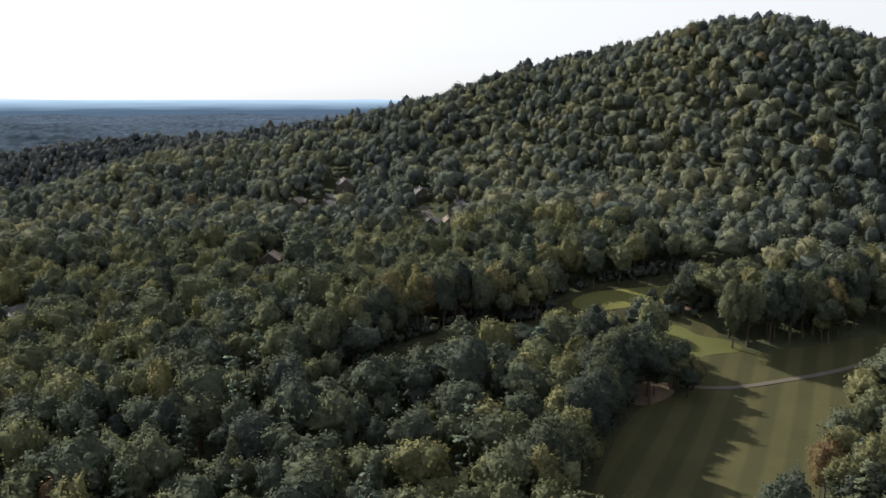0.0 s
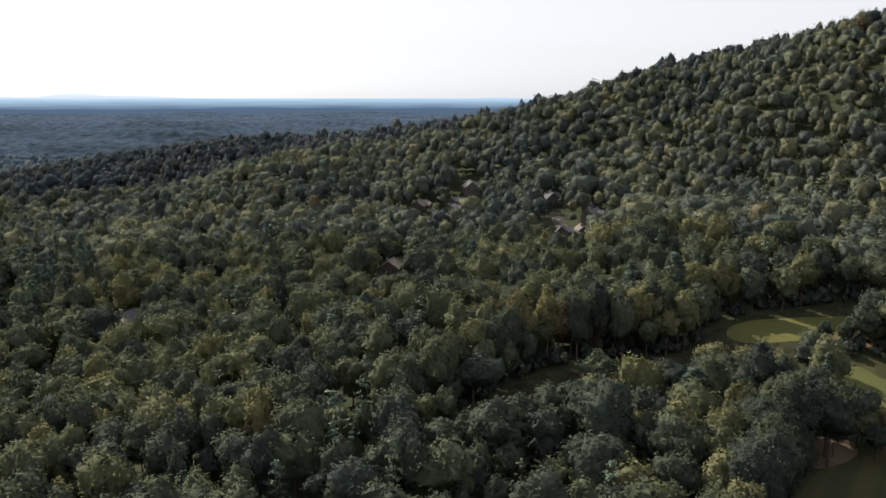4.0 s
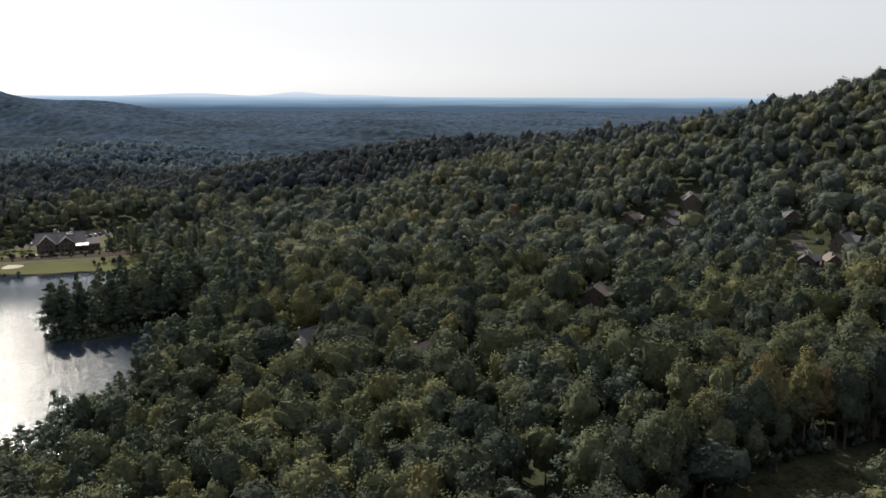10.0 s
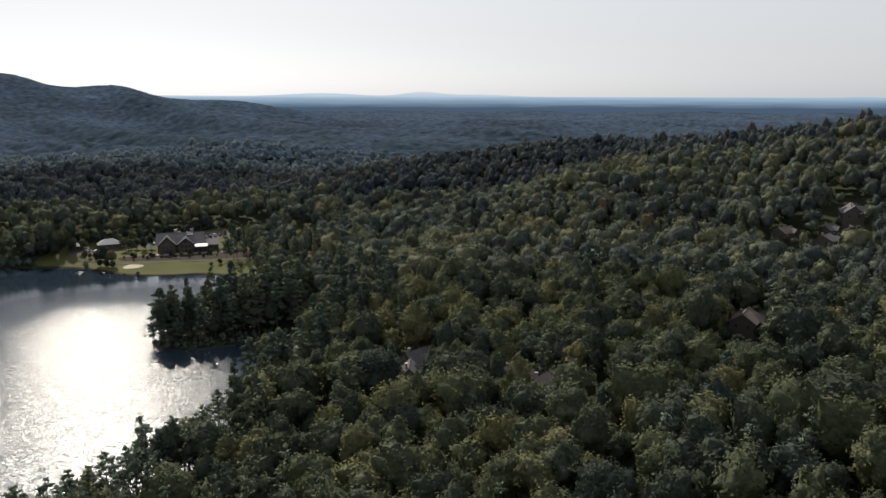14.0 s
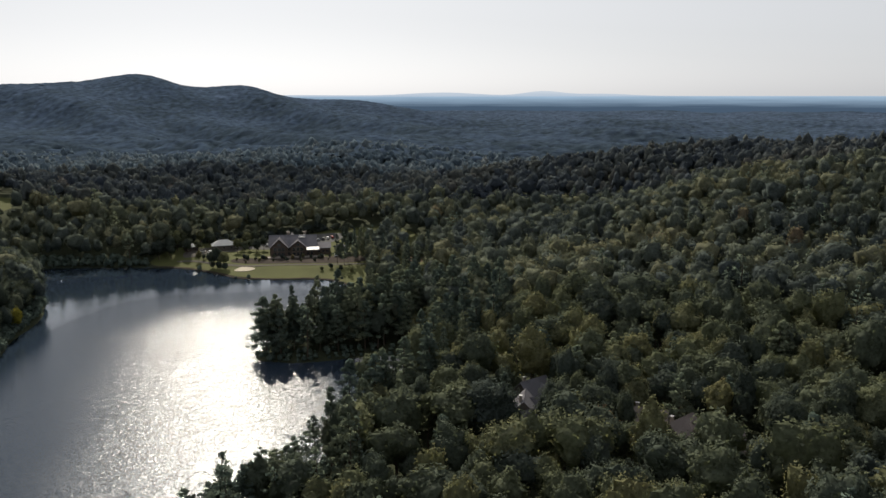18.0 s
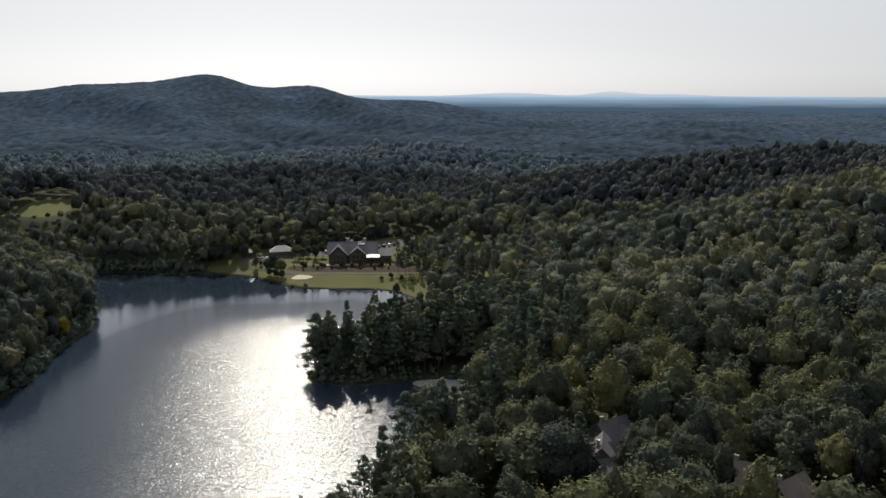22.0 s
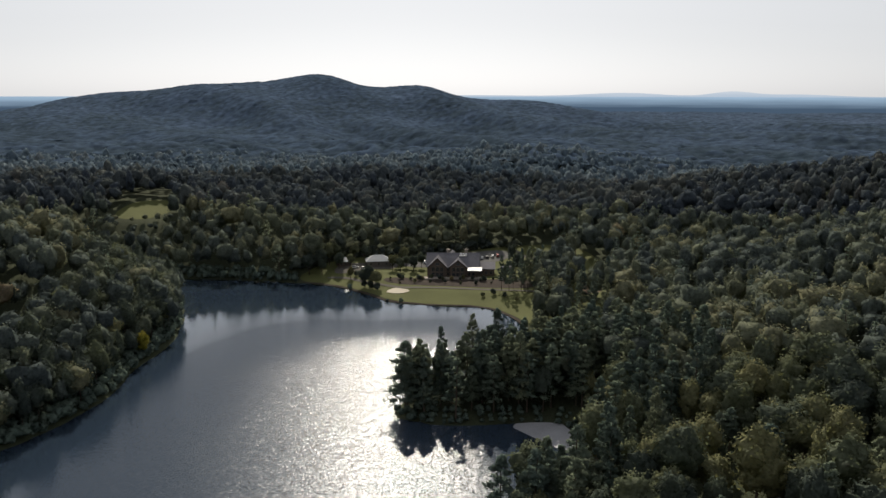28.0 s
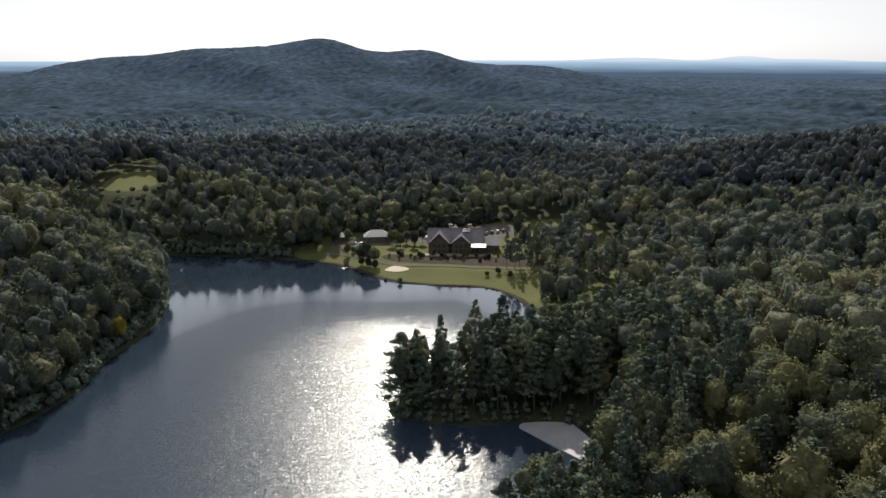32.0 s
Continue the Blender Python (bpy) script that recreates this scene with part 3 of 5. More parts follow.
def broad_crown(seed, bumps, count, size, level):
    """The crown of a broad-leaved tree about 12 m wide: a dome of many rounded clumps, its ground at 0 and its top near 20 m."""
    r = np.random.default_rng(seed)
    b = unit(r.normal(size=(bumps, 3)) + (0, 0, 0.35))
    amp, w = r.uniform(0.18, 0.46, bumps), r.uniform(0.2, 0.36, bumps) * (14 / bumps) ** 0.4
    limbs = unit(r.normal(size=(4, 3)) + (0, 0, 0.3))
    axes = np.array([5.5, 5.5, 6.5]) * (1 + 0.12 * r.normal(size=3))

    def dome(d):
        q = amp * np.exp(-((d[:, None] - b) ** 2).sum(-1) / (2 * w * w))
        k = q.argmax(1)
        big = np.exp(-((d[:, None] - limbs) ** 2).sum(-1) / 0.55).max(1)
        rad = 0.5 + q.max(1) + 0.32 * big
        n = unit(d / axes * 6 + 2.3 * (d - b[k]) + 0.25 * (d - limbs[0]) + (0, 0, 0.15))
        at = d * rad[:, None] * axes
        at[:, :2] *= (1 - 0.1 * np.maximum(d[:, 2:], 0))
        return at, n

    d = unit(r.normal(size=(count, 3)) + (0, 0, 0.4))
    d[:, 2] = np.maximum(d[:, 2], -0.75)
    at, n = dome(unit(d))
    mid = (0, 0, 12.0)
    leaves = sprays(r, at * r.uniform(0.9, 1.1, (count, 1)) + mid, unit(n + 0.5 * r.normal(size=(count, 3))), unit(n + 0.42 * r.normal(size=(count, 3))), size)
    v, f = ball(level)
    hv, hn = dome(v)
    return join(leaves, (hv * 0.9 * r.uniform(0.88, 1.12, (len(hv), 1)) + mid, f, unit(hn + 0.25 * r.normal(size=hn.shape))))


def pine_crown(seed, clumps, count, size, low=4.0):
    """A tall pine's crown: flat sprays on spreading boughs from 5 m up to 21 m."""
    r = np.random.default_rng(seed)
    h = np.sort(r.uniform(0, 1, clumps) ** 0.85)
    a = np.arange(clumps) * 2.4 + r.uniform(-0.5, 0.5, clumps)
    reach = (1 - h) ** 0.75 * 4.9 * r.uniform(0.35, 1.08, clumps) + 0.1
    c = np.stack([np.cos(a) * reach, np.sin(a) * reach, low + (20.5 - low) * h + 0.12 * reach], 1)
    radii = 0.6 + 1.5 * (1 - h) * r.uniform(0.7, 1.3, clumps)
    flat = lambda q, m: np.stack([q[:, 0], q[:, 1], m + (q[:, 2] - m) * 0.55], 1)
    k = r.integers(0, clumps, count)
    n = unit(r.normal(size=(count, 3)) + (0, 0, 0.3))
    at = c[k] + n * radii[k, None] * (1, 1, 0.5) * r.uniform(0.3, 1.2, (count, 1))
    out = unit(np.stack([np.cos(a[k]), np.sin(a[k]), 0.25 + 0 * a[k]], 1) + 0.7 * r.normal(size=(count, 3)))
    side = unit(np.cross(out, n + 0.01))
    s = size * r.uniform(0.6, 1.3, (count, 1))
    v = np.stack([at - out * s, at + out * s * 1.3 + side * s * 0.35, at + out * s * 0.6 - side * s * 0.6], 1).reshape(-1, 3)
    v2, f2, n2 = lumps(r, c, radii, 0.45)
    shape = unit(c[k] * (1, 1, 0) + 1.2 * n + (0, 0, 0.6))
    return join((v, np.arange(count * 3).reshape(-1, 3), np.repeat(shape, 3, 0)), (flat(v2, np.repeat(c[:, 2], 12)), f2, n2))


def taper(points, radii, sides=6):
    """A tapered, bent tube."""
    p, rr = np.array(points, float), np.array(radii, float)
    a = np.arange(sides) * 6.2832 / sides
    ring = np.stack([np.cos(a), np.sin(a), 0 * a], -1)
    v = (p[:, None] + ring[None] * rr[:, None, None]).reshape(-1, 3)
    f = []
    for i, k in itertools.product(range(len(p) - 1), range(sides)):
        q = (k + 1) % sides
        f += [(i * sides + k, i * sides + q, i * sides + sides + q), (i * sides + k, i * sides + sides + q, i * sides + sides + k)]
    return v, np.array(f), np.tile(ring, (len(p), 1))


def trunk(seed, top, girth, limbs):
    r = np.random.default_rng(seed + 500)
    b = r.normal(size=(2, 2)) * 0.25
    pts = [(0, 0, -0.6), (0, 0, 0.5), (*b[0], top * 0.45), (*b[1], top)]
    pieces = [taper(pts, (girth * 1.45, girth, girth * 0.75, girth * 0.3))]
    for k in range(limbs):
        a, z = r.uniform(0, 6.28), top * r.uniform(0.35, 0.75)
        d = np.array([math.cos(a), math.sin(a), 0.9])
        pieces.append(taper([(0, 0, z), d * 1.6 + (0, 0, z), d * 3.4 + (0, 0, z + 0.4)], (girth * 0.45, girth * 0.3, girth * 0.12), 5))
    return join(*pieces)


# where no tree stands: lawns, lanes and buildings
CLEAR = []


def clear(poly, margin=0.0):
    CLEAR.append((np.array(poly, float), margin))


def around(x, y, r):
    clear([(x + r * math.cos(k), y + r * math.sin(k)) for k in np.arange(0, 6.2, 0.7)])


def open_ground(x, y):
    bad = outline_distance(SHORE, x, y) < 1.5
    for p, margin in CLEAR:
        near = (x > p[:, 0].min() - 20) & (x < p[:, 0].max() + 20) & (y > p[:, 1].min() - 20) & (y < p[:, 1].max() + 20)
        if near.any():
            bad[near] |= outline_distance(p, x[near], y[near]) < margin
    return bad


def scattered(step, wobble=0.42):
    """A jittered lattice over the land within 1150 m."""
    xs, ys = np.meshgrid(np.arange(-700, 1300, step), np.arange(-240, 1400, step * 0.92), indexing="ij")
    xs = xs + (np.arange(xs.shape[1]) % 2)[None] * step * 0.5
    x = (xs + rng.uniform(-wobble, wobble, xs.shape) * step).ravel()
    y = (ys + rng.uniform(-wobble, wobble, ys.shape) * step).ravel()
    return x, y


LINE = [(0, 0), (25, 25), (47, 55), (67, 90), (78, 125), (86, 170), (92, 230)]


def off_line(x, y):
    return np.min([np.hypot(x - a, y - b) for a, b in LINE], 0)


def in_view(x, y):
    """The side of the land that the flight looks over."""
    a = np.degrees(np.arctan2(x - 20, y + 30))
    return (a > -36) & (a < 86)


def tinted(x, y):
    """The hue of the trees: most dark green, patches of olive, a few turned."""
    t = rng.beta(2.1, 2.3, len(x))
    t = t + 0.16 * np.sin(x / 37 + 1) * np.cos(y / 29) + 0.08 * np.sin(x / 90 - y / 70)
    turned = rng.uniform(size=len(x)) < 0.006
    return np.clip(np.where(turned, rng.uniform(0.86, 1.0, len(x)), t), 0.02, 0.84 + 0.16 * turned)


def planted(name, models, x, y, tall, wide, tint, mats, slots_of, label, category="woodland", smooth=False):
    """Many trees as one mesh."""
    z = ground(x, y) - 0.2
    pick = rng.integers(0, len(models), len(x))
    turn = rng.uniform(0, 6.283, len(x))
    vs, fs, ts, ss, ns, base = [], [], [], [], [], 0
    for k, (v, f, nn) in enumerate(models):
        i = np.flatnonzero(pick == k)
        if not len(i):
            continue
        c, s = np.cos(turn[i])[:, None], np.sin(turn[i])[:, None]
        w, h = wide[i][:, None], tall[i][:, None]
        px = x[i][:, None] + (v[None, :, 0] * c - v[None, :, 1] * s) * w
        py = y[i][:, None] + (v[None, :, 0] * s + v[None, :, 1] * c) * w
        pz = z[i][:, None] + v[None, :, 2] * h
        vs.append(np.stack([px, py, pz], -1).reshape(-1, 3))
        ns.append(np.stack([nn[None, :, 0] * c - nn[None, :, 1] * s, nn[None, :, 0] * s + nn[None, :, 1] * c, nn[None, :, 2] + 0 * c], -1).reshape(-1, 3))
        fs.append((f[None] + (np.arange(len(i)) * len(v))[:, None, None]).reshape(-1, 3) + base)
        ts.append(np.repeat(tint[i], len(v)))
        ss.append(np.tile(slots_of[k], len(i)))
        base += len(i) * len(v)
    me = mesh_of(name, np.concatenate(vs), np.concatenate(fs), mats, np.concatenate(ss), np.concatenate(ts), smooth=smooth, out=np.concatenate(ns))
    return tagged(new(name, me), label, category, kind="stuff")


def with_trunk(crown, stem):
    return join(crown, stem), np.r_[np.zeros(len(crown[1]), int), np.ones(len(stem[1]), int)]


def no_trunk(crown):
    return crown, np.zeros(len(crown[1]), int)


# ---------------------------------------------------------------- golf course, lawns and lanes
FAIRWAY = [(140, 84), (178, 98), (226, 114), (248, 113), (264, 106), (268, 122), (284, 138), (304, 142), (314, 130), (308, 118), (300, 106), (312, 94), (330, 82), (352, 68), (356, 46), (300, 52), (262, 62), (222, 56), (196, 48), (140, 50)]
CORRIDOR = [(164, 176), (196, 168), (228, 166), (258, 154), (280, 144), (300, 139), (314, 142), (330, 138), (352, 126), (358, 140), (332, 158), (312, 176), (296, 181), (275, 172), (252, 182), (240, 193), (214, 196), (176, 192)]
FIELD = [(-142, 792), (-144, 812), (-138, 836), (-112, 848), (-107, 817), (-115, 794), (-130, 787)]
GREEN = [(290, 166), (299, 158), (312, 147), (324, 138), (334, 126), (343, 128), (334, 146), (321, 160), (306, 176), (293, 175)]
CLUB_LAWN = [(-4, 715), (27, 704), (50, 680), (61, 664), (88, 655), (113, 653), (127, 634), (133, 611), (150, 599), (172, 600), (176, 640), (190, 690), (192, 735), (178, 775), (130, 778), (110, 772), (70, 762), (30, 752), (10, 735)]
CLUB_OPEN = [(-4, 715), (27, 704), (50, 680), (61, 664), (88, 655), (113, 653), (127, 634), (133, 611), (140, 640), (144, 690), (140, 735), (136, 776), (110, 772), (70, 762), (30, 752), (10, 735)]
LAWN_GAPS = [[(136, 732), (164, 724), (168, 766), (138, 772)], [(168, 690), (180, 686), (188, 720), (174, 726)], [(154, 599), (170, 596), (174, 624), (160, 628)]]
BANK = [(60, 695), (75, 687), (92, 685), (118, 681), (142, 675), (146, 694), (128, 702), (112, 702), (78, 705), (58, 709), (52, 704)]
for poly_, m_ in ((FAIRWAY, -1), (CORRIDOR, -1), (FIELD, 3), (CLUB_OPEN, 0), *((k, 4.5) for k in LAWN_GAPS)):
    clear(soften(poly_, 2), m_)


def striped(base, other, nx, ny, width):
    """Turf mown in two directions, in alternate bands."""
    m = material("striped_turf", base, 0.85, spec=0.03, grain=2.0, stain=0.05, amount=0.2)
    n, l = m.node_tree.nodes, m.node_tree.links
    scale_ = next(k for k in n if k.type == "VECT_MATH")
    geo, dot, s, rng_, mix = (n.new("ShaderNode" + k) for k in ("NewGeometry", "VectorMath", "Math", "MapRange", "Mix"))
    dot.operation, s.operation = "DOT_PRODUCT", "SINE"
    dot.inputs[1].default_value = (nx * math.pi / width, ny * math.pi / width, 0)
    l.new(geo.outputs["Position"], dot.inputs[0]), l.new(dot.outputs["Value"], s.inputs[0]), l.new(s.outputs[0], rng_.inputs[0])
    rng_.inputs[1].default_value, rng_.inputs[2].default_value = -0.35, 0.35
    mix.data_type = "RGBA"
    mix.inputs["A"].default_value, mix.inputs["B"].default_value = (*base, 1), (*other, 1)
    l.new(rng_.outputs[0], mix.inputs["Factor"]), l.new(mix.outputs["Result"], scale_.inputs[0])
    return m


M["striped"] = striped((0.044, 0.045, 0.024), (0.056, 0.055, 0.029), -0.24, 0.97, 5.0)
patch("fairway", FAIRWAY, M["striped"], 0.12, label="striped mown golf fairway in sun and tree shade", category="fairway")
patch("fairway_upper", CORRIDOR, M["rough"], 0.12, label="shaded rough grass between rows of trees", category="fairway")
M["putting"] = material("fine_green_turf", (0.098, 0.100, 0.038), 0.85, spec=0.03, grain=2.0, stain=0.06, amount=0.18)
patch("green", GREEN, M["putting"], 0.2, label="smooth bright golf green on a bank", category="green")
patch("approach_green", [(280, 124), (284, 117), (292, 113), (302, 104), (306, 112), (300, 122), (304, 132), (296, 137), (288, 131)], M["grass"], 0.2, label="pale mown approach in front of the golf green", category="green")
patch("meadow", FIELD, M["grass"], 0.12, 4.0, label="small bright grass clearing in the woods", category="clearing")
patch("lawn", CLUB_LAWN, M["grass"], 0.10, label="mown lawn round the lakeside clubhouse")
patch("planting_bank", BANK, M["mulch"], 0.2, label="brown mulched bank below the clubhouse, building and hedge shade in its colour", category="flower bed")
patch("straw_bed", [(236, 113), (258, 110), (262, 118), (250, 124), (238, 122)], M["soil"], 0.22, label="red pine-straw bed under trees", category="bare soil")
patch("straw_bank", [(296, 150), (312, 136), (330, 126), (336, 132), (320, 142), (306, 152)], M["soil"], 0.2, label="brown bare bank below the green", category="bare soil")
patch("pavement_parking", [(44, 742), (66, 738), (84, 736), (118, 740), (136, 752), (134, 768), (112, 770), (84, 764), (48, 756)], M["asphalt"], 0.2, label="asphalt car park behind the clubhouse", category="car park")
patch("pavement_drive", [(20, 722), (30, 720), (44, 728), (60, 730), (62, 746), (46, 744), (24, 738)], M["path"], 0.24, label="pale drive beside the clubhouse", category="drive")
patch("soil_yard", [(164, 660), (176, 656), (182, 676), (170, 682)], M["soil"], 0.24, label="reddish bare yard among pines", category="bare soil")


def lane(name, line, width, mat, label, category):
    """A strip of paving along a line of places."""
    p = np.array(line, float)
    t = np.gradient(p, axis=0)
    n = unit(np.stack([-t[:, 1], t[:, 0]], 1)) * width / 2
    return patch(name, np.concatenate([p + n, (p - n)[::-1]]), mat, 0.3, 0.8, label=label, category=category, times=2)


lane("cart_path", [(262, 112), (268, 104), (276, 97), (290, 88), (307, 76), (328, 65), (350, 52)], 2.0, M["path"], "pale concrete cart path across the fairway", "path")
lane("shore_path", [(18, 716), (30, 714), (40, 706), (55, 694), (68, 683), (92, 681), (116, 677), (140, 671), (152, 660), (160, 640)], 2.8, M["path"], "pale path along the lake shore", "path")
lane("lawn_path", [(138, 768), (144, 748), (156, 742), (168, 744)], 2.6, M["path"], "pale path over the clubhouse lawn", "path")
lane("hill_lane", [(384, 318), (396, 333), (409, 348), (423, 363), (438, 379)], 6.5, M["path"], "pale lane up to hillside houses", "lane")
patch("bunker", [(57, 683), (61, 687), (65, 684), (69, 681), (71, 677), (66, 675), (61, 677), (57, 680)], M["sand"], 0.35, 0.7, label="pale sand bunker beside the lake", category="bunker")

lane("shore_edge", [(2, 712.5), (27, 702), (49, 678.5), (60, 662.5), (88, 654.5), (113, 652.2), (125.5, 633.5), (131.6, 610)], 1.6, M["mulch"], "thin dark edge between lawn and lake", "bank")

SHORE_STRIP = [(30, 300), (50, 312), (72, 334), (88, 358), (97, 388), (90, 392), (78, 362), (60, 342), (40, 326), (22, 312)]
clear(SHORE_STRIP, 0)
clear([(-6, 712), (27, 698), (47, 673), (57, 656), (88, 646), (115, 645), (112, 690), (30, 730)], 0)
clear([(104, 438), (120, 448), (142, 462), (144, 490), (106, 492)], 3)

# ---------------------------------------------------------------- where houses stand, with the low growth in front of them
GLADES = []
EYE_SIDE = (66, 95)


def glade(x, y, half, length, eye=EYE_SIDE):
    d = np.array([eye[0] - x, eye[1] - y])
    d = d / np.linalg.norm(d)
    n = np.array([-d[1], d[0]]) * half
    p = np.array([x, y])
    GLADES.append(np.array([p - n, p + n, p + n + d * length, p - n + d * length]))


HILL_HOUSES = [  # x, y, turn, width, depth, wall height, roof rise, roof, wall
    (453, 471, 52, 17, 11, 6.0, 4.2, "slate", "siding"), (411, 477, 20, 13, 9, 5.6, 2.6, "shingle", "siding"), (414, 449, 30, 11, 9, 5.0, 2.6, "slate", "siding"),
    (421, 334, 15, 13, 9, 5.0, 3.4, "slate", "siding"), (434, 346, 70, 8, 7, 5.0, 2.8, "slate", "siding"), (450, 392, 60, 12, 9, 5.5, 4.0, "slate", "siding"),
    (387, 328, 35, 9, 7, 4.0, 2.8, "slate", "siding"), (392, 319, 55, 8, 6, 3.6, 2.6, "shingle", "siding"), (291, 361, 40, 13, 10, 6.2, 3.4, "shingle", "siding"),
    (252, 200, 40, 8, 6, 3.2, 2.2, "slate", "siding"), (166, 446, 20, 7, 6, 3.0, 1.6, "metal_roof", "siding"), (137, 298, 30, 9, 7, 3.6, 2.4, "slate", "siding"),
    (430, 464, 20, 9, 7, 4.5, 2.4, "slate", "siding")]
ROW_HOUSES = [(164, 387, 28, 11, 9, 6.4, 4.2, "slate", "siding"), (157, 374, 70, 11, 9, 6.4, 4.4, "slate", "siding"), (152, 363, 15, 12, 10, 6.0, 4.2, "slate", "siding"),
              (145, 353, 65, 10, 8, 4.6, 3.4, "slate", "siding"), (187, 349, -30, 11, 9, 6.2, 4.0, "shingle", "siding"), (192, 338, 30, 11, 9, 6.2, 4.0, "shingle", "siding"),
              (199, 327, -25, 10, 9, 5.6, 3.6, "shingle", "siding")]
for hx, hy, _, hw, *_ in HILL_HOUSES + ROW_HOUSES:
    around(hx, hy, hw * 0.62)
    if hx != 252:
        glade(hx, hy, hw * 0.45, 48 if hx > 270 else 20)
glade(404, 342, 11, 60)
glade(424, 338, 12, 60)
glade(388, 326, 9, 60)
for gx_, gy_, gh_, gl_ in ((411, 477, 9, 85), (414, 449, 9, 70), (453, 471, 10, 85), (291, 361, 8, 50)):
    glade(gx_, gy_, gh_, gl_)
for gx_, gy_, gh_, gl_ in ((-126, 808, 19, 62), (124, 478, 9, 60), (151, 740, 13, 26), (178, 698, 9, 30), (163, 602, 7, 34)):
    glade(gx_, gy_, gh_, gl_, (90, 200))
clear([(378, 318), (388, 312), (404, 333), (430, 360), (446, 378), (436, 386), (416, 370), (394, 344)], 0)



# the wood: finer trees near the flight, plainer ones beyond
PINE_BANK = soften([(66, 300), (60, 330), (92, 372), (104, 420), (120, 455), (150, 470), (150, 490), (72, 486), (70, 506), (110, 545), (170, 572), (190, 560), (190, 470), (150, 430), (118, 380), (96, 330)], 1)
x, y = scattered(8.9)
r = off_line(x, y)
d_shore = outline_distance(SHORE, x, y)
keep = ~open_ground(x, y) & (r < 1120) & (x + 0.25 * (y - 260) < 830) & (in_view(x, y) | ((r < 200) & (rng.uniform(size=len(x)) < 0.8)))
x, y, r, d_shore = x[keep], y[keep], r[keep], d_shore[keep]
# thinner far away
thin = rng.uniform(size=len(x)) < np.clip(1.2 - r / 2600, 0.8, 1)
x, y, r, d_shore = x[thin], y[thin], r[thin], d_shore[thin]
view = in_view(x, y)
tint = tinted(x, y)
tall = rng.normal(0.98, 0.16, len(x)).clip(0.6, 1.4)
wide = tall * rng.normal(1.14, 0.2, len(x)).clip(0.75, 1.65)
wide = wide * np.interp(r, (250, 600), (1.0, 0.84))
bank = outline_distance(PINE_BANK, x, y) < 0
for g_ in GLADES:
    low = outline_distance(g_, x, y) < 0.5
    tall = np.where(low, rng.uniform(0.24, 0.42, len(x)), tall)
    wide = np.where(low, rng.uniform(0.4, 0.65, len(x)), wide)
d_lane = outline_distance(soften(CORRIDOR, 2), x, y)  # young growth south of the shaded grass
low = (d_lane < 13) & (y < 184 - 0.28 * (x - 160))
tall = np.where(low, tall * 0.8, tall)
is_pine = rng.uniform(size=len(x)) < np.where(bank, 0.62, 0.07)
FAR_EDGE, MID_EDGE = 600, 270
is_pine &= ground(x, y) < 55
wide = np.where(is_pine, wide * 0.86, wide)
tall = np.where(is_pine & bank, tall * 1.15, tall)

near_b = np.flatnonzero(view & ~is_pine & (r < MID_EDGE))
order = near_b[np.argsort(np.abs(r[near_b] - 150) + np.where(r[near_b] < 118, 900, 0))]
things = order[:188]
rest = order[188:]
near_p = np.flatnonzero(view & is_pine & (r < 470))
order = near_p[np.argsort(np.abs(r[near_p] - 150) + np.where(r[near_p] < 118, 900, 0) - np.where(bank[near_p], 160, 0))]
pine_things, pine_rest = order[:150], order[150:]

mid = [with_trunk(broad_crown(100 + k, 30, 700, 0.38, 2), trunk(k, 9, 0.32, 0)) for k in range(7)]
planted("near_wood", [m[0] for m in mid], x[rest], y[rest], tall[rest], wide[rest], tint[rest], [M["leaf_stuff"], M["bark"]], [m[1] for m in mid],
        "dense green oak and hickory wood in early autumn")
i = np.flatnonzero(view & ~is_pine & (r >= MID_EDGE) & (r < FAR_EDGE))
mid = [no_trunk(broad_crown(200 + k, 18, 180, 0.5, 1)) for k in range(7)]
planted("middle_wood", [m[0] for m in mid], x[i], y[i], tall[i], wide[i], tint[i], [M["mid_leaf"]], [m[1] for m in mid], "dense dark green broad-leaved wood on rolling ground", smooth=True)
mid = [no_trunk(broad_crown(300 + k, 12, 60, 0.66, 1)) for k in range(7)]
for wood_, mat_, lo_, hi_, words_ in (("hill_wood", "hill_leaf", FAR_EDGE, 840, "dark green wooded hillsides"), ("ridge_wood", "ridge_leaf", 840, 2000, "blue-green wooded ridges farther off, distance haze put into the leaf colour")):
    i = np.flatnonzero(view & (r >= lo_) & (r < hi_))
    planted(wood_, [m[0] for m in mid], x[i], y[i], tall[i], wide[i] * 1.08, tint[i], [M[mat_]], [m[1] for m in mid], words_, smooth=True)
i = np.flatnonzero(~view)
mid = [no_trunk(broad_crown(400 + k, 6, 20, 1.1, 0)) for k in range(4)]
planted("wood_behind", [m[0] for m in mid], x[i], y[i], tall[i], wide[i], tint[i], [M["leaf_stuff"]], [m[1] for m in mid], "green broad-leaved wood")
mid = [with_trunk(pine_crown(500 + k, 22, 230, 0.55), trunk(50 + k, 20, 0.24, 0)) for k in range(5)]
i = np.r_[pine_rest, np.flatnonzero(view & is_pine & (r >= 470) & (r < FAR_EDGE))]
planted("pine_wood", [m[0] for m in mid], x[i], y[i], tall[i], wide[i], tint[i], [M["pine_stuff"], M["bark"]], [m[1] for m in mid], "tall dark pines among the broad-leaved trees")


def part(name, data, parent, label=""):
    ob = new(name, data)
    ob.parent = parent
    return tagged(ob, label)


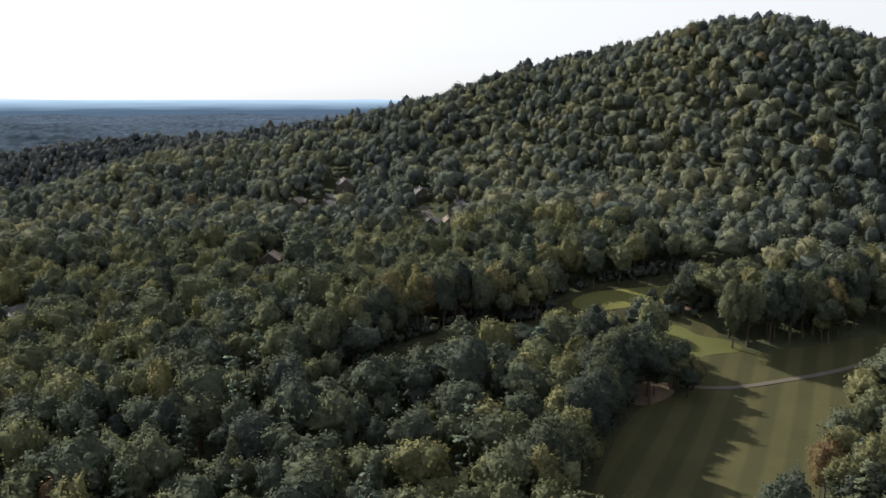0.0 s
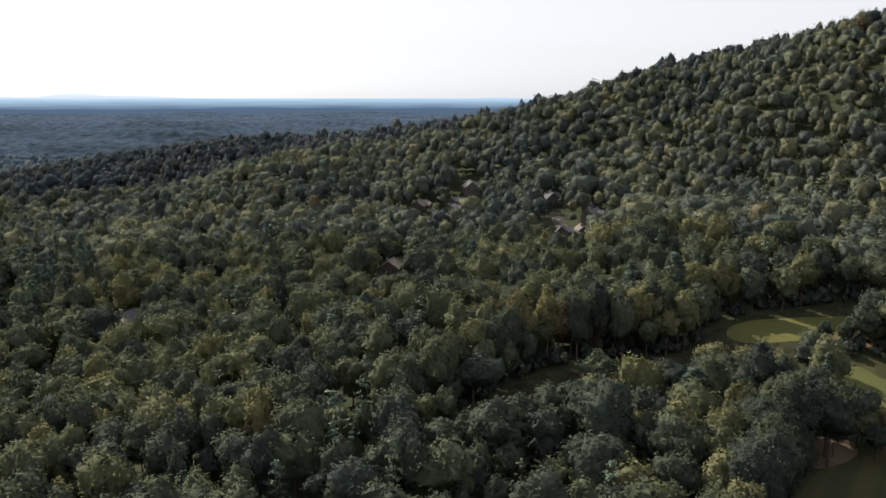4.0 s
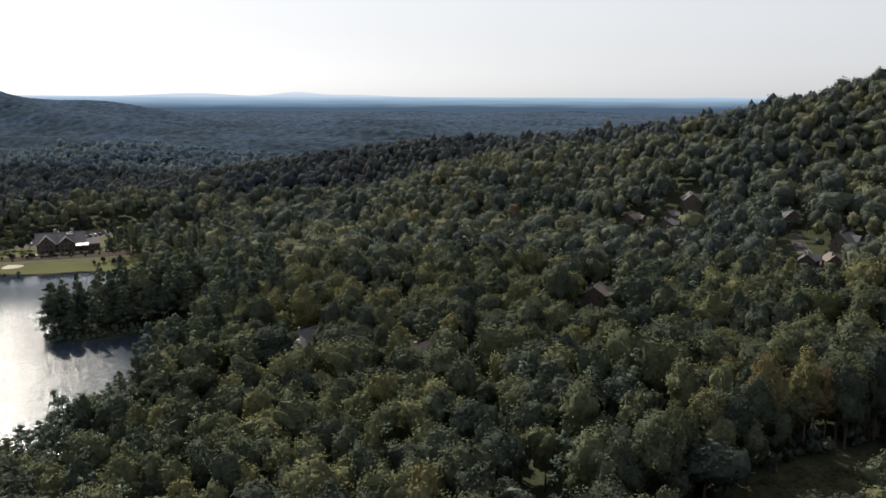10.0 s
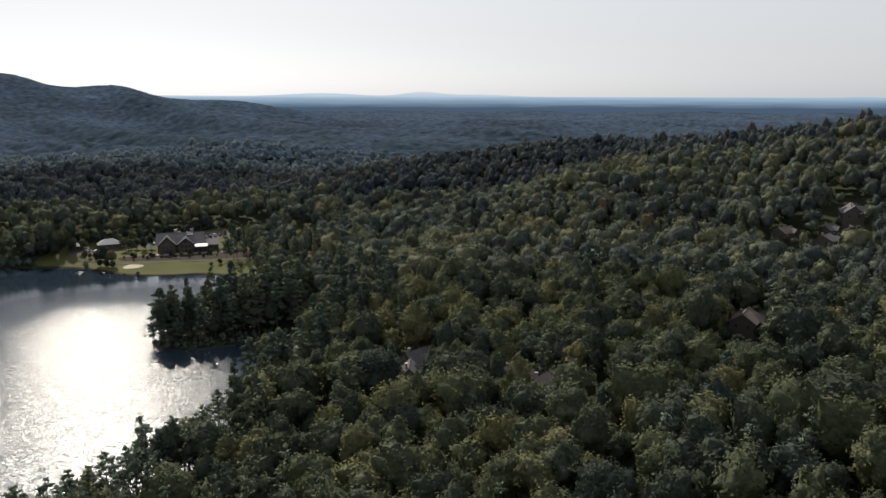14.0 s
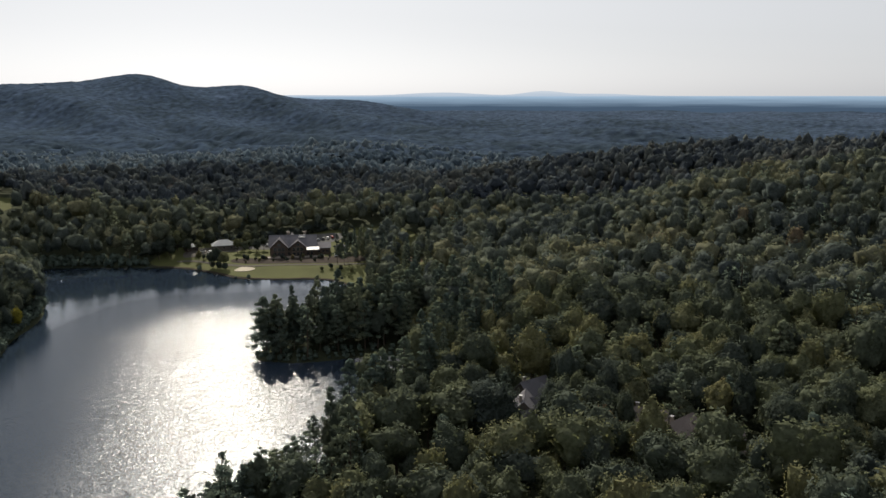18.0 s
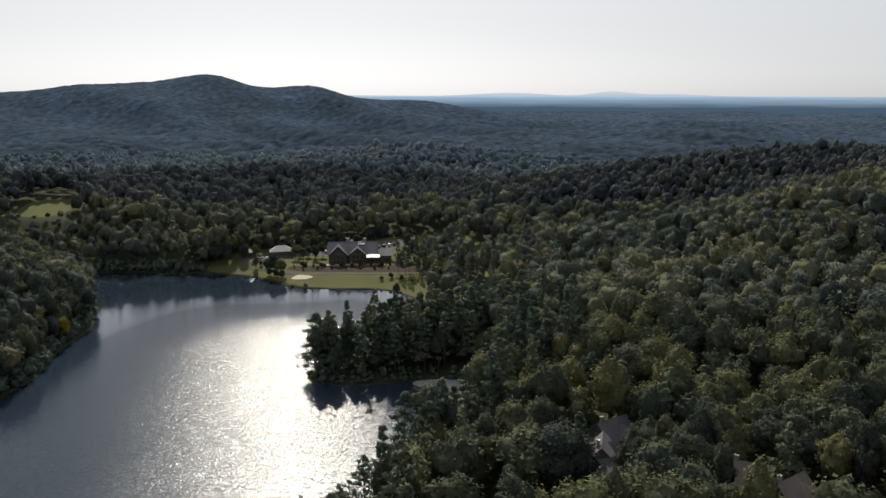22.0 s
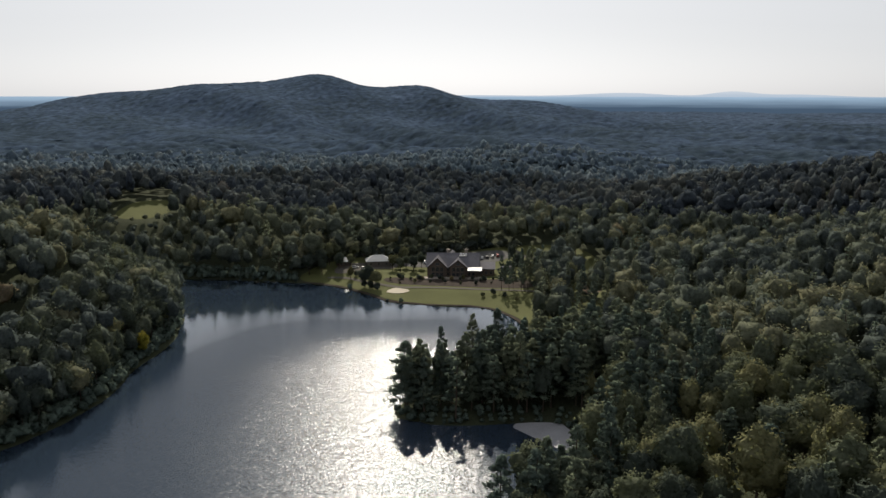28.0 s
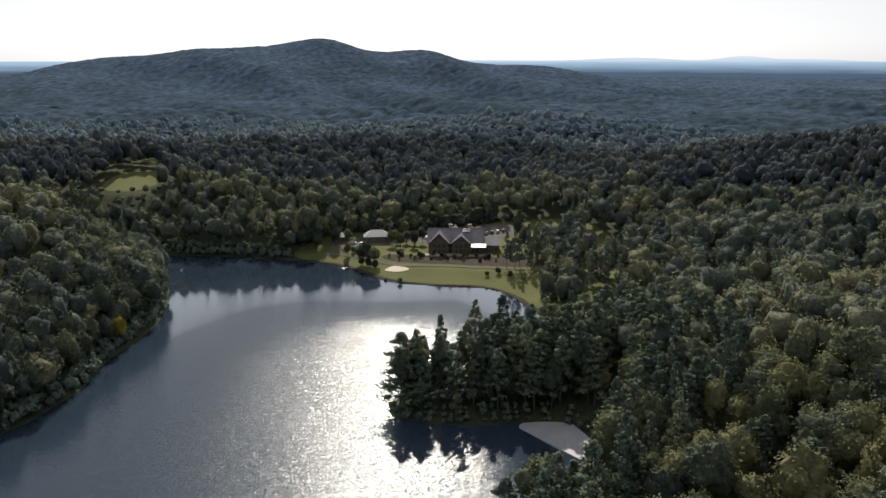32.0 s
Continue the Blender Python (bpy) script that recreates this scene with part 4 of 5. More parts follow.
def tree_models(name, crowns, stems, crown_mat, label, category, group):
    """Trees as things, one for each shape."""
    out = []
    for k, (c, s) in enumerate(zip(crowns, stems)):
        ob = tagged(new(name), label, category, group)
        part("trunk", mesh_of("trunk", s[0], s[1], [M["bark"]], smooth=True), ob)
        part("crown", mesh_of("crown", c[0], c[1], [crown_mat], out=c[2]), ob)
        out.append(ob)
    return out


def plant(models, who, x, y, tall, wide):
    """Sets a copy of a model at each place; the first use moves the model itself."""
    for n, i in enumerate(who):
        k = n % len(models)
        m = Matrix.Translation((x[i], y[i], float(ground(x[i], y[i])) - 0.2)) @ Matrix.Rotation(rng.uniform(0, 6.283), 4, "Z") @ Matrix.Diagonal((wide[i], wide[i], tall[i], 1))
        if n < len(models):
            models[k].matrix_basis = m
        else:
            c = copy_thing(models[k], Matrix())
            c.matrix_basis = m


oaks = tree_models("broadleaf_tree", [broad_crown(10 + k, 36, 3400, 0.25, 2) for k in range(10)], [trunk(k, 10, 0.34, 4) for k in range(10)], M["leaf"],
                   "broad-leaved tree with a dense lumpy crown in the wood", "tree", "trees of the near wood")
plant(oaks, things, x, y, tall, wide)
pines = tree_models("pine_tree", [pine_crown(30 + k, 52, 3000, 0.4) for k in range(6)], [trunk(30 + k, 20.3, 0.25, 0) for k in range(6)], M["pine"],
                    "tall dark pine with a bare lower trunk", "pine tree", "pines of the shore and wood")
plant(pines, pine_things, x, y, tall, wide)


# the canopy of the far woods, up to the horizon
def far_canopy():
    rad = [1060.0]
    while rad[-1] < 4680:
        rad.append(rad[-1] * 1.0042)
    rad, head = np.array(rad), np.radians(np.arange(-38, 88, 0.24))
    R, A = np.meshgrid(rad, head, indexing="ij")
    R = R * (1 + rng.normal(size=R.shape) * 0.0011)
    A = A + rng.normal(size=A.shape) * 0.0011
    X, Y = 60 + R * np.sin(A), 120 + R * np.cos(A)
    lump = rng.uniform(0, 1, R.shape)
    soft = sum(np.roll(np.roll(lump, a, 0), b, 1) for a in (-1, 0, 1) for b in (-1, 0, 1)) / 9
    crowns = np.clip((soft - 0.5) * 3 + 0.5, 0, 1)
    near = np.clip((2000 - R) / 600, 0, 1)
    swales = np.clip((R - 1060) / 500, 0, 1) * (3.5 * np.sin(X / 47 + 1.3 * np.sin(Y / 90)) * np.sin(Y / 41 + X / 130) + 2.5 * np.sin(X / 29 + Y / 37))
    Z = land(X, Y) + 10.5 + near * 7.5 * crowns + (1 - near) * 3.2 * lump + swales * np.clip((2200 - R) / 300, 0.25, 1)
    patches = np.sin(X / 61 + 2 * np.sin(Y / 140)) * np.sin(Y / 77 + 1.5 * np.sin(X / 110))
    # tint paints lit crown tops and, with distance, haze into the leaf colour
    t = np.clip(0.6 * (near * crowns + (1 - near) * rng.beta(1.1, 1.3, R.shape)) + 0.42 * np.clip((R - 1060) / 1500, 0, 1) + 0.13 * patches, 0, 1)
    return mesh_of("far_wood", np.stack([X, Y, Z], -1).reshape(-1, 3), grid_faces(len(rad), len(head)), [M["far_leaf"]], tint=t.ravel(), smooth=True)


tagged(new("far_wood", far_canopy()), "endless blue-green wooded hills, distance haze put into the leaf colour", "woodland", kind="stuff")


# ---------------------------------------------------------------- built things
def solid(name, mat, boxes_, bevel=0.0):
    """One mesh of boxes: centre, size and, where given, a turn about z in degrees."""
    bm = bmesh.new()
    for c, s, *turn in boxes_:
        m = Matrix.Translation(c) @ Matrix.Rotation(radians(turn[0] if turn else 0), 4, "Z") @ Matrix.Diagonal((*s, 1))
        bmesh.ops.create_cube(bm, size=1, matrix=m)
    if bevel:
        bmesh.ops.bevel(bm, geom=bm.edges[:], offset=bevel, segments=1, affect="EDGES")
    me = bpy.data.meshes.new(name)
    bm.to_mesh(me)
    bm.free()
    me.materials.append(mat)
    return me


def prism(name, mat, outline, axis, a, b):
    """An outline in the plane across an axis ('x' or 'y'), drawn out from a to b."""
    bm = bmesh.new()
    put = (lambda p, k: (k, p[0], p[1])) if axis == "x" else (lambda p, k: (p[0], k, p[1]))
    ends = [[bm.verts.new(put(p, k)) for p in outline] for k in (a, b)]
    bm.faces.new(ends[0]), bm.faces.new(ends[1][::-1])
    for i in range(len(outline)):
        j = (i + 1) % len(outline)
        bm.faces.new((ends[0][i], ends[1][i], ends[1][j], ends[0][j]))
    bmesh.ops.recalc_face_normals(bm, faces=bm.faces[:])
    me = bpy.data.meshes.new(name)
    bm.to_mesh(me)
    bm.free()
    me.materials.append(mat)
    return me


def roof_slabs(parent, axis, half, eave, top, a, b, mat, thick=0.28, over=0.6):
    """Two pitched slabs over a body; the ridge runs along the axis from a to b."""
    k = (top - eave) / half
    for s in (-1, 1):
        e = s * (half + over)
        z = eave - k * over
        p = [(0, top), (0, top + thick), (e, z + thick), (e, z)]
        part("roof_slope", prism("roof_slope", mat, p, axis, a - over, b + over), parent)
    r = [(-0.18, top + thick - 0.05), (0.18, top + thick - 0.05), (0, top + thick + 0.14)]
    part("ridge_cap", prism("ridge_cap", mat, r, axis, a - over, b + over), parent)


def window(parent, x, y, z, w, h, face):
    """A framed pane on a wall that faces -y, +y, -x or +x."""
    flat = face in ("-y", "+y")
    o = {"-y": (0, -1), "+y": (0, 1), "-x": (-1, 0), "+x": (1, 0)}[face]
    t = 0.07
    bars = []
    for du, dv, su, sv in ((0, h / 2, w + 0.2, 0.12), (0, -h / 2, w + 0.2, 0.12), (-w / 2, 0, 0.12, h), (w / 2, 0, 0.12, h), (0, 0, 0.06, h)):
        c = (x + du, y + o[1] * t, z + dv) if flat else (x + o[0] * t, y + du, z + dv)
        bars.append((c, (su, 0.12, sv) if flat else (0.12, su, sv)))
    fr = part("window", solid("window_frame", M["frame"], bars), parent)
    part("pane", solid("pane", M["glass"], [((x + o[0] * 0.03, y + o[1] * 0.03, z), (w, 0.04, h) if flat else (0.04, w, h))]), fr)


def house(x, y, turn, w, d, wall, rise, roof, siding, label, group=""):
    """A gabled house on a slope, with a front gable, windows, a door and a chimney."""
    z = float(ground(x, y))
    ob = tagged(new("house"), label, "house", group)
    ob.matrix_basis = pose(x, y, z, 0, 0, turn)
    top = wall + rise
    body = [(-d / 2, -3.0), (d / 2, -3.0), (d / 2, wall), (0, top), (-d / 2, wall)]
    part("wall", prism("wall", M[siding], body, "x", -w / 2, w / 2), ob)
    roof_slabs(ob, "x", d / 2, wall, top, -w / 2, w / 2, M[roof])
    g = w * 0.2
    gz = wall + rise * 0.72
    gable = [(-g, -3.0), (g, -3.0), (g, wall), (0, gz), (-g, wall)]
    bay = part("gable_bay", prism("gable_bay", M[siding], [(p[0] + w * 0.16, p[1]) for p in gable], "y", -d / 2 - 1.6, 0), ob)
    k = (gz - wall) / g
    for s in (-1, 1):
        e = g + 0.5
        p = [(w * 0.16, gz), (w * 0.16, gz + 0.26), (w * 0.16 + s * e, wall - 0.5 * k + 0.26), (w * 0.16 + s * e, wall - 0.5 * k)]
        part("gable_slope", prism("gable_slope", M[roof], p, "y", -d / 2 - 2.1, 0), bay)
    ch = part("chimney", solid("chimney", M["stone"], [((-w * 0.28, d * 0.12, top - 0.4), (1.0, 0.8, 3.2))]), ob, "stone chimney")
    part("chimney_cap", solid("chimney_cap", M["steel"], [((-w * 0.28, d * 0.12, top + 1.25), (1.25, 1.05, 0.16))]), ch)
    n = max(2, int(w / 3.2))
    for i in range(n):
        u = -w / 2 + (i + 0.5) * w / n
        for zz in ([1.5, 4.3] if wall > 5.5 else [1.6]):
            window(ob, u, d / 2, zz, 1.1, 1.4, "+y")
            if abs(u - w * 0.16) > g + 0.6:
                window(ob, u, -d / 2, zz, 1.1, 1.4, "-y")
    window(ob, w * 0.16, -d / 2 - 1.6, wall - 1.2, 1.4, 1.5, "-y")
    for s, f in ((-1, "-x"), (1, "+x")):
        window(ob, s * w / 2, -d * 0.22, wall - 1.4, 1.1, 1.4, f), window(ob, s * w / 2, d * 0.22, wall - 1.4, 1.1, 1.4, f)
    door = part("door", solid("door", M["wood"], [((-w * 0.16, -d / 2 - 0.05, 1.05), (1.0, 0.1, 2.1))]), ob)
    part("door_handle", solid("door_handle", M["steel"], [((-w * 0.16 + 0.38, -d / 2 - 0.13, 1.05), (0.06, 0.08, 0.16))]), door)
    part("deck", solid("deck", M["wood"], [((-w * 0.2, -d / 2 - 1.3, -0.1), (w * 0.5, 2.4, 0.18)), ((-w * 0.42, -d / 2 - 2.3, -1.6), (0.2, 0.2, 3.0)), ((0, -d / 2 - 2.3, -1.6), (0.2, 0.2, 3.0))]), ob)
    return ob


WORDS = {"slate": "grey shingle roof", "shingle": "brown shingle roof", "metal_roof": "pale metal roof"}
for h in HILL_HOUSES:
    house(*h, "wood-sided house with a " + WORDS[h[7]] + " among trees")
for h in ROW_HOUSES:
    house(*h, "gabled timber townhouse with a brown shingle roof among trees", "townhouses by the lake")


def clubhouse():
    """The lodge by the lake: a long gabled hall with two front gables, a metal-roofed wing and a terrace."""
    z = 5.0
    ob = tagged(new("clubhouse"), "long dark timber clubhouse with grey gabled roofs by the lake", "clubhouse")
    ob.matrix_basis = pose(96, 719, z, 0, 0, -3)
    W, D, wall, top = 15.5, 9.0, 6.2, 12.2
    body = [(-D, -2), (D, -2), (D, wall), (0, top), (-D, wall)]
    part("wall", prism("wall", M["wood"], body, "x", -W, W), ob)
    roof_slabs(ob, "x", D, wall, top, -W, W, M["slate"], 0.35, 0.9)
    for gx, g, gz in ((-9.2, 5.4, 11.4), (3.4, 5.0, 10.2)):
        o = [(gx - g, -2), (gx + g, -2), (gx + g, wall), (gx, gz), (gx - g, wall)]
        bay = part("gable_bay", prism("gable_bay", M["wood"], o, "y", -D - 2.6, -0.5), ob)
        k = (gz - wall) / g
        for s in (-1, 1):
            e = g + 0.9
            p = [(gx, gz), (gx, gz + 0.35), (gx + s * e, wall - 0.9 * k + 0.35), (gx + s * e, wall - 0.9 * k)]
            part("gable_slope", prism("gable_slope", M["slate"], p, "y", -D - 3.6, -0.5), bay)
        for i in (-1, 0, 1):
            window(bay, gx + i * 2.6, -D - 2.6, 4.4, 2.0, 2.6, "-y"), window(bay, gx + i * 2.6, -D - 2.6, 1.2, 2.0, 2.2, "-y")
        window(bay, gx, -D - 2.6, 7.6, 2.2, 1.5, "-y")
    for u in (-2.6, 10.0, 12.8):
        window(ob, u, -D, 4.2, 1.8, 2.2, "-y"), window(ob, u, -D, 1.2, 1.8, 2.0, "-y")
    for u in np.arange(-13, 14, 4.3):
        window(ob, u, D, 4.2, 1.6, 2.0, "+y")
    # the entrance cross-gable behind
    o = [(-5 - 1, -2), (5 - 1, -2), (5 - 1, wall), (-1, top - 0.6), (-5 - 1, wall)]
    rear = part("rear_bay", prism("rear_bay", M["wood"], o, "y", 0.5, D + 5), ob)
    k = (top - 0.6 - wall) / 5
    for s in (-1, 1):
        p = [(-1, top - 0.6), (-1, top - 0.25), (-1 + s * 5.8, wall - 0.8 * k + 0.35), (-1 + s * 5.8, wall - 0.8 * k)]
        part("rear_slope", prism("rear_slope", M["slate"], p, "y", 0.5, D + 5.8), rear)
    # wing with the pale metal roof
    wing = part("wing", prism("wing", M["wood"], [(-6.5, -2), (4, -2), (4, 6.0), (-6.5, 3.9)], "x", W, W + 10), ob)
    part("wing_roof", prism("wing_roof", M["slate"], [(-7.0, 3.7), (4.4, 6.0), (4.4, 6.3), (-7.0, 4.0)], "x", W + 0.2, W + 10.6), wing)
    # the porch with the pale metal roof
    porch = part("porch_roof", prism("porch_roof", M["metal_roof"], [(-D - 6.2, 4.3), (-D - 0.95, 5.5), (-D - 0.95, 5.75), (-D - 6.2, 4.55)], "x", W - 6.4, W + 2.4), ob, "pale standing-seam metal roof")
    for i in range(8):
        part("seam", prism("seam", M["metal_roof"], [(-D - 6.2, 4.55), (-D - 0.95, 5.75), (-D - 0.95, 5.84), (-D - 6.2, 4.64)], "x", W - 5.9 + i * 1.1, W - 5.82 + i * 1.1), porch)
    for u in (-6.0, -1.9, 2.0):
        part("post", solid("post", M["wood"], [((W + u, -D - 5.9, 2.2), (0.3, 0.3, 4.4))], 0.03), porch)
    for u in (2, 5, 8):
        window(wing, W + u, -6.5, 1.7, 1.6, 1.8, "-y")
    for cx, cy in ((-3.2, 1.5), (8.0, 2.0)):
        ch = part("chimney", solid("chimney", M["stone"], [((cx, cy, top), (2.0, 1.5, 4.4))], 0.06), ob, "stone chimney")
        part("chimney_cap", solid("chimney_cap", M["stone"], [((cx, cy, top + 2.3), (2.4, 1.9, 0.25))]), ch)
    well = part("roof_well", solid("roof_well", M["trim"], [((6.2, -1.9, 11.35), (4.6, 2.4, 0.5))]), ob, "white flat service deck in the roof")
    for i in range(3):
        part("air_unit", solid("air_unit", M["metal_roof"], [((4.8 + i * 1.5, -1.7, 12.1), (1.0, 1.0, 1.1))], 0.08), well)
    part("terrace", solid("terrace", M["stone"], [((1.0, -14.5, -1.2), (40, 6.0, 2.4))], 0.1), ob, "stone terrace")
    part("terrace_wall", solid("terrace_wall", M["stone"], [((10, -18.6, -1.4), (30, 0.6, 1.6)), ((-4.8, -16.6, -1.0), (0.6, 4.0, 1.6))], 0.05), ob)
    for i in range(12):
        part("rail_post", solid("rail_post", M["wood"], [((-17.5 + i * 3.3, -17.3, 0.5), (0.18, 0.18, 1.1))]), ob)
    part("rail", solid("rail", M["wood"], [((0.65, -17.3, 1.05), (36.6, 0.12, 0.12))]), ob)
    return ob


clubhouse()


def hip_house(name, x, y, turn, w, d, wall, rise, roof, siding, label):
    """A low building under a hipped roof."""
    ob = tagged(new(name), label, "building")
    ob.matrix_basis = pose(x, y, float(ground(x, y)), 0, 0, turn)
    part("wall", solid("wall", M[siding], [((0, 0, wall / 2 - 1), (w, d, wall + 2))]), ob)
    bm = bmesh.new()
    a, b, o = w / 2 + 0.7, d / 2 + 0.7, max(0.3, w / 2 - d / 2)
    low = [bm.verts.new((i * a, j * b, wall)) for i, j in ((-1, -1), (1, -1), (1, 1), (-1, 1))]
    base = [bm.verts.new((i * a, j * b, wall - 0.22)) for i, j in ((-1, -1), (1, -1), (1, 1), (-1, 1))]
    r0, r1 = bm.verts.new((-o, 0, wall + rise)), bm.verts.new((o, 0, wall + rise))
    for f in ((low[0], low[1], r1, r0), (low[1], low[2], r1), (low[2], low[3], r0, r1), (low[3], low[0], r0), base[::-1]):
        bm.faces.new(f)
    for i in range(4):
        bm.faces.new((base[i], base[(i + 1) % 4], low[(i + 1) % 4], low[i]))
    me = bpy.data.meshes.new("roof")
    bm.to_mesh(me)
    bm.free()
    me.materials.append(M[roof])
    part("roof", me, ob)
    for i in range(3):
        u = -w / 2 + (i + 0.5) * w / 3
        window(ob, u, -d / 2, wall * 0.5, 1.3, 1.4, "-y"), window(ob, u, d / 2, wall * 0.5, 1.3, 1.4, "+y")
    door = part("door", solid("door", M["wood"], [((w / 2 + 0.04, 0, 1.05), (0.1, 1.0, 2.1))]), ob)
    part("door_handle", solid("door_handle", M["steel"], [((w / 2 + 0.13, 0.38, 1.05), (0.08, 0.06, 0.16))]), door)
    return ob


hip_house("pavilion", 48, 738, 8, 15, 9, 3.6, 3.4, "metal_roof", "siding", "low pavilion with a pale hipped metal roof")
hip_house("cart_barn", 26, 736, 30, 8, 6, 3.0, 2.2, "metal_roof", "wood", "small barn with a pale hipped roof")
hip_house("starter_hut", 129, 719, -10, 6.5, 5, 2.8, 2.0, "slate", "wood", "small dark hut with a grey hipped roof")


def car_paint(name, c):
    return material(name, c, 0.3, 0.2, amount=0.05, spec=0.6)


PAINT = {"white": car_paint("white_car_paint", (0.72, 0.72, 0.72)), "silver": car_paint("silver_car_paint", (0.45, 0.46, 0.47)),
         "dark": car_paint("dark_car_paint", (0.04, 0.045, 0.05)), "red": car_paint("red_car_paint", (0.28, 0.04, 0.03))}


def wheel_mesh():
    bm = bmesh.new()
    bmesh.ops.create_cone(bm, segments=14, radius1=0.34, radius2=0.34, depth=0.22, cap_ends=True, matrix=Matrix.Rotation(radians(90), 4, "X"))
    me = bpy.data.meshes.new("wheel")
    bm.to_mesh(me)
    bm.free()
    me.materials.append(M["rubber"])
    return me


WHEEL = wheel_mesh()
HUB = solid("hub", M["steel"], [((0, 0, 0), (0.34, 0.24, 0.34))], 0.06)


def car(colour):
    ob = tagged(new("car"), colour + " parked estate car on asphalt", "car", "parked cars")
    side = [(-2.3, 0.35), (2.25, 0.35), (2.3, 0.75), (1.2, 0.95), (-2.3, 1.0)]
    part("body", prism("body", PAINT[colour], side, "y", -0.9, 0.9), ob)
    part("windows", prism("windows", M["glass"], [(-2.1, 0.98), (1.1, 0.94), (0.45, 1.45), (-1.8, 1.5)], "y", -0.8, 0.8), ob)
    part("car_roof", prism("car_roof", PAINT[colour], [(-1.85, 1.48), (0.5, 1.43), (0.4, 1.53), (-1.7, 1.57)], "y", -0.76, 0.76), ob)
    for i, j in itertools.product((-1.4, 1.4), (-0.84, 0.84)):
        w = part("wheel", WHEEL, ob)
        w.location = (i, j, 0.34)
        part("hub", HUB, w)
    return ob


CARS = [(78, 747, 80, "white"), (81.5, 747.5, 80, "silver"), (85, 748, 82, "dark"), (88.5, 748, 80, "white"), (70, 752, 20, "silver"), (66, 748, 15, "white"),
        (112, 752, 85, "white"), (115.5, 752, 85, "silver"), (119, 753, 84, "dark"), (122.5, 754, 85, "white"), (126, 755, 85, "red"), (125, 699, 5, "white"),
        (132, 703, 20, "silver"), (34, 730, 30, "white"), (40, 728, 35, "silver"), (58, 742, 60, "white"), (398, 338, 48, "white"), (415, 355, 48, "silver")]
first = {}
for cx, cy, turn, colour in CARS:
    m = pose(cx, cy, float(ground(cx, cy)) + 0.3, 0, 0, turn)
    if colour in first:
        copy_thing(first[colour], m)
    else:
        first[colour] = car(colour)
        first[colour].matrix_basis = m


# ---------------------------------------------------------------- trees that stand alone, hedges and shore growth
def lone(models, spots, shrink=1.0):
    for n, (lx, ly, h, w) in enumerate(spots):
        c = copy_thing(models[n % len(models)], Matrix())
        c.matrix_basis = Matrix.Translation((lx, ly, float(ground(lx, ly)) - 0.2)) @ Matrix.Rotation(n * 1.7, 4, "Z") @ Matrix.Diagonal((w, w, h, 1))


def bush_crown(seed, bumps=9, count=60, size=0.45, level=1):
    v, f, n = broad_crown(seed, bumps, count, size * 3, level)
    return (v - (0, 0, 5.0)) * (0.34, 0.34, 0.25), f, n


def row(points, step, tall, wide):
    """Tall trees in a ragged line."""
    out, p = [], np.array(points, float)
    for a_, b_ in zip(p[:-1], p[1:]):
        for s_ in np.arange(0, np.linalg.norm(b_ - a_), step):
            q = a_ + (b_ - a_) * s_ / np.linalg.norm(b_ - a_) + rng.normal(size=2) * 1.2
            out.append((q[0], q[1], tall * rng.uniform(0.88, 1.1), wide * rng.uniform(0.85, 1.15)))
    return out


lone(oaks, row([(152, 94), (178, 103), (224, 119), (250, 117)], 7.0, 1.3, 1.25) + row([(300, 110), (314, 100), (330, 92), (354, 84), (370, 78)], 7.0, 1.3, 1.2))
shore_pines = tree_models("shore_pine", [pine_crown(70 + k, 26, 1300, 0.36, 10.5) for k in range(3)], [trunk(70 + k, 20.3, 0.27, 0) for k in range(3)], M["pine"],
                          "tall dark pine with a bare trunk and high open crown", "pine tree", "pines along the lake bank")
spots = row([(30, 306), (48, 319), (68, 340), (78, 358)], 4.6, 0.95, 0.9) + row([(38, 306), (54, 317), (74, 337), (84, 356)], 6.5, 1.0, 0.9) + row([(84, 366), (93, 390)], 7.0, 0.7, 0.8)
for n, (lx, ly, h_, w_) in enumerate(spots):
    c = shore_pines[n] if n < 3 else copy_thing(shore_pines[n % 3], Matrix())
    c.matrix_basis = Matrix.Translation((lx, ly, float(ground(lx, ly)) - 0.2)) @ Matrix.Rotation(n * 1.7, 4, "Z") @ Matrix.Diagonal((w_, w_, h_, 1))
M["yellow_leaf"] = foliage("yellow_leaves", [(0.0, (0.22, 0.20, 0.030)), (1.0, (0.27, 0.23, 0.035))], True)
yellow_tree = tree_models("yellow_tree", [broad_crown(91, 16, 1500, 0.3, 1)], [trunk(91, 9, 0.22, 2)], M["yellow_leaf"], "small tree turned bright yellow on the lake bank", "tree", "")[0]
yellow_tree.matrix_basis = Matrix.Translation((-40, 556, float(ground(-40, 556)) - 0.2)) @ Matrix.Diagonal((0.62, 0.62, 0.72, 1))
lone(oaks, row([(172, 198), (214, 201), (243, 199), (256, 188), (278, 179)], 6.0, 1.25, 1.15))
lone(oaks, [(263, 108, 0.62, 1.0), (256, 107, 0.58, 0.9), (259, 112, 0.68, 1.0), (268, 111, 0.5, 0.7), (309, 146, 0.45, 0.6), (313, 141, 0.4, 0.55), (315, 132, 0.6, 0.7), (320, 127, 0.7, 0.8)])
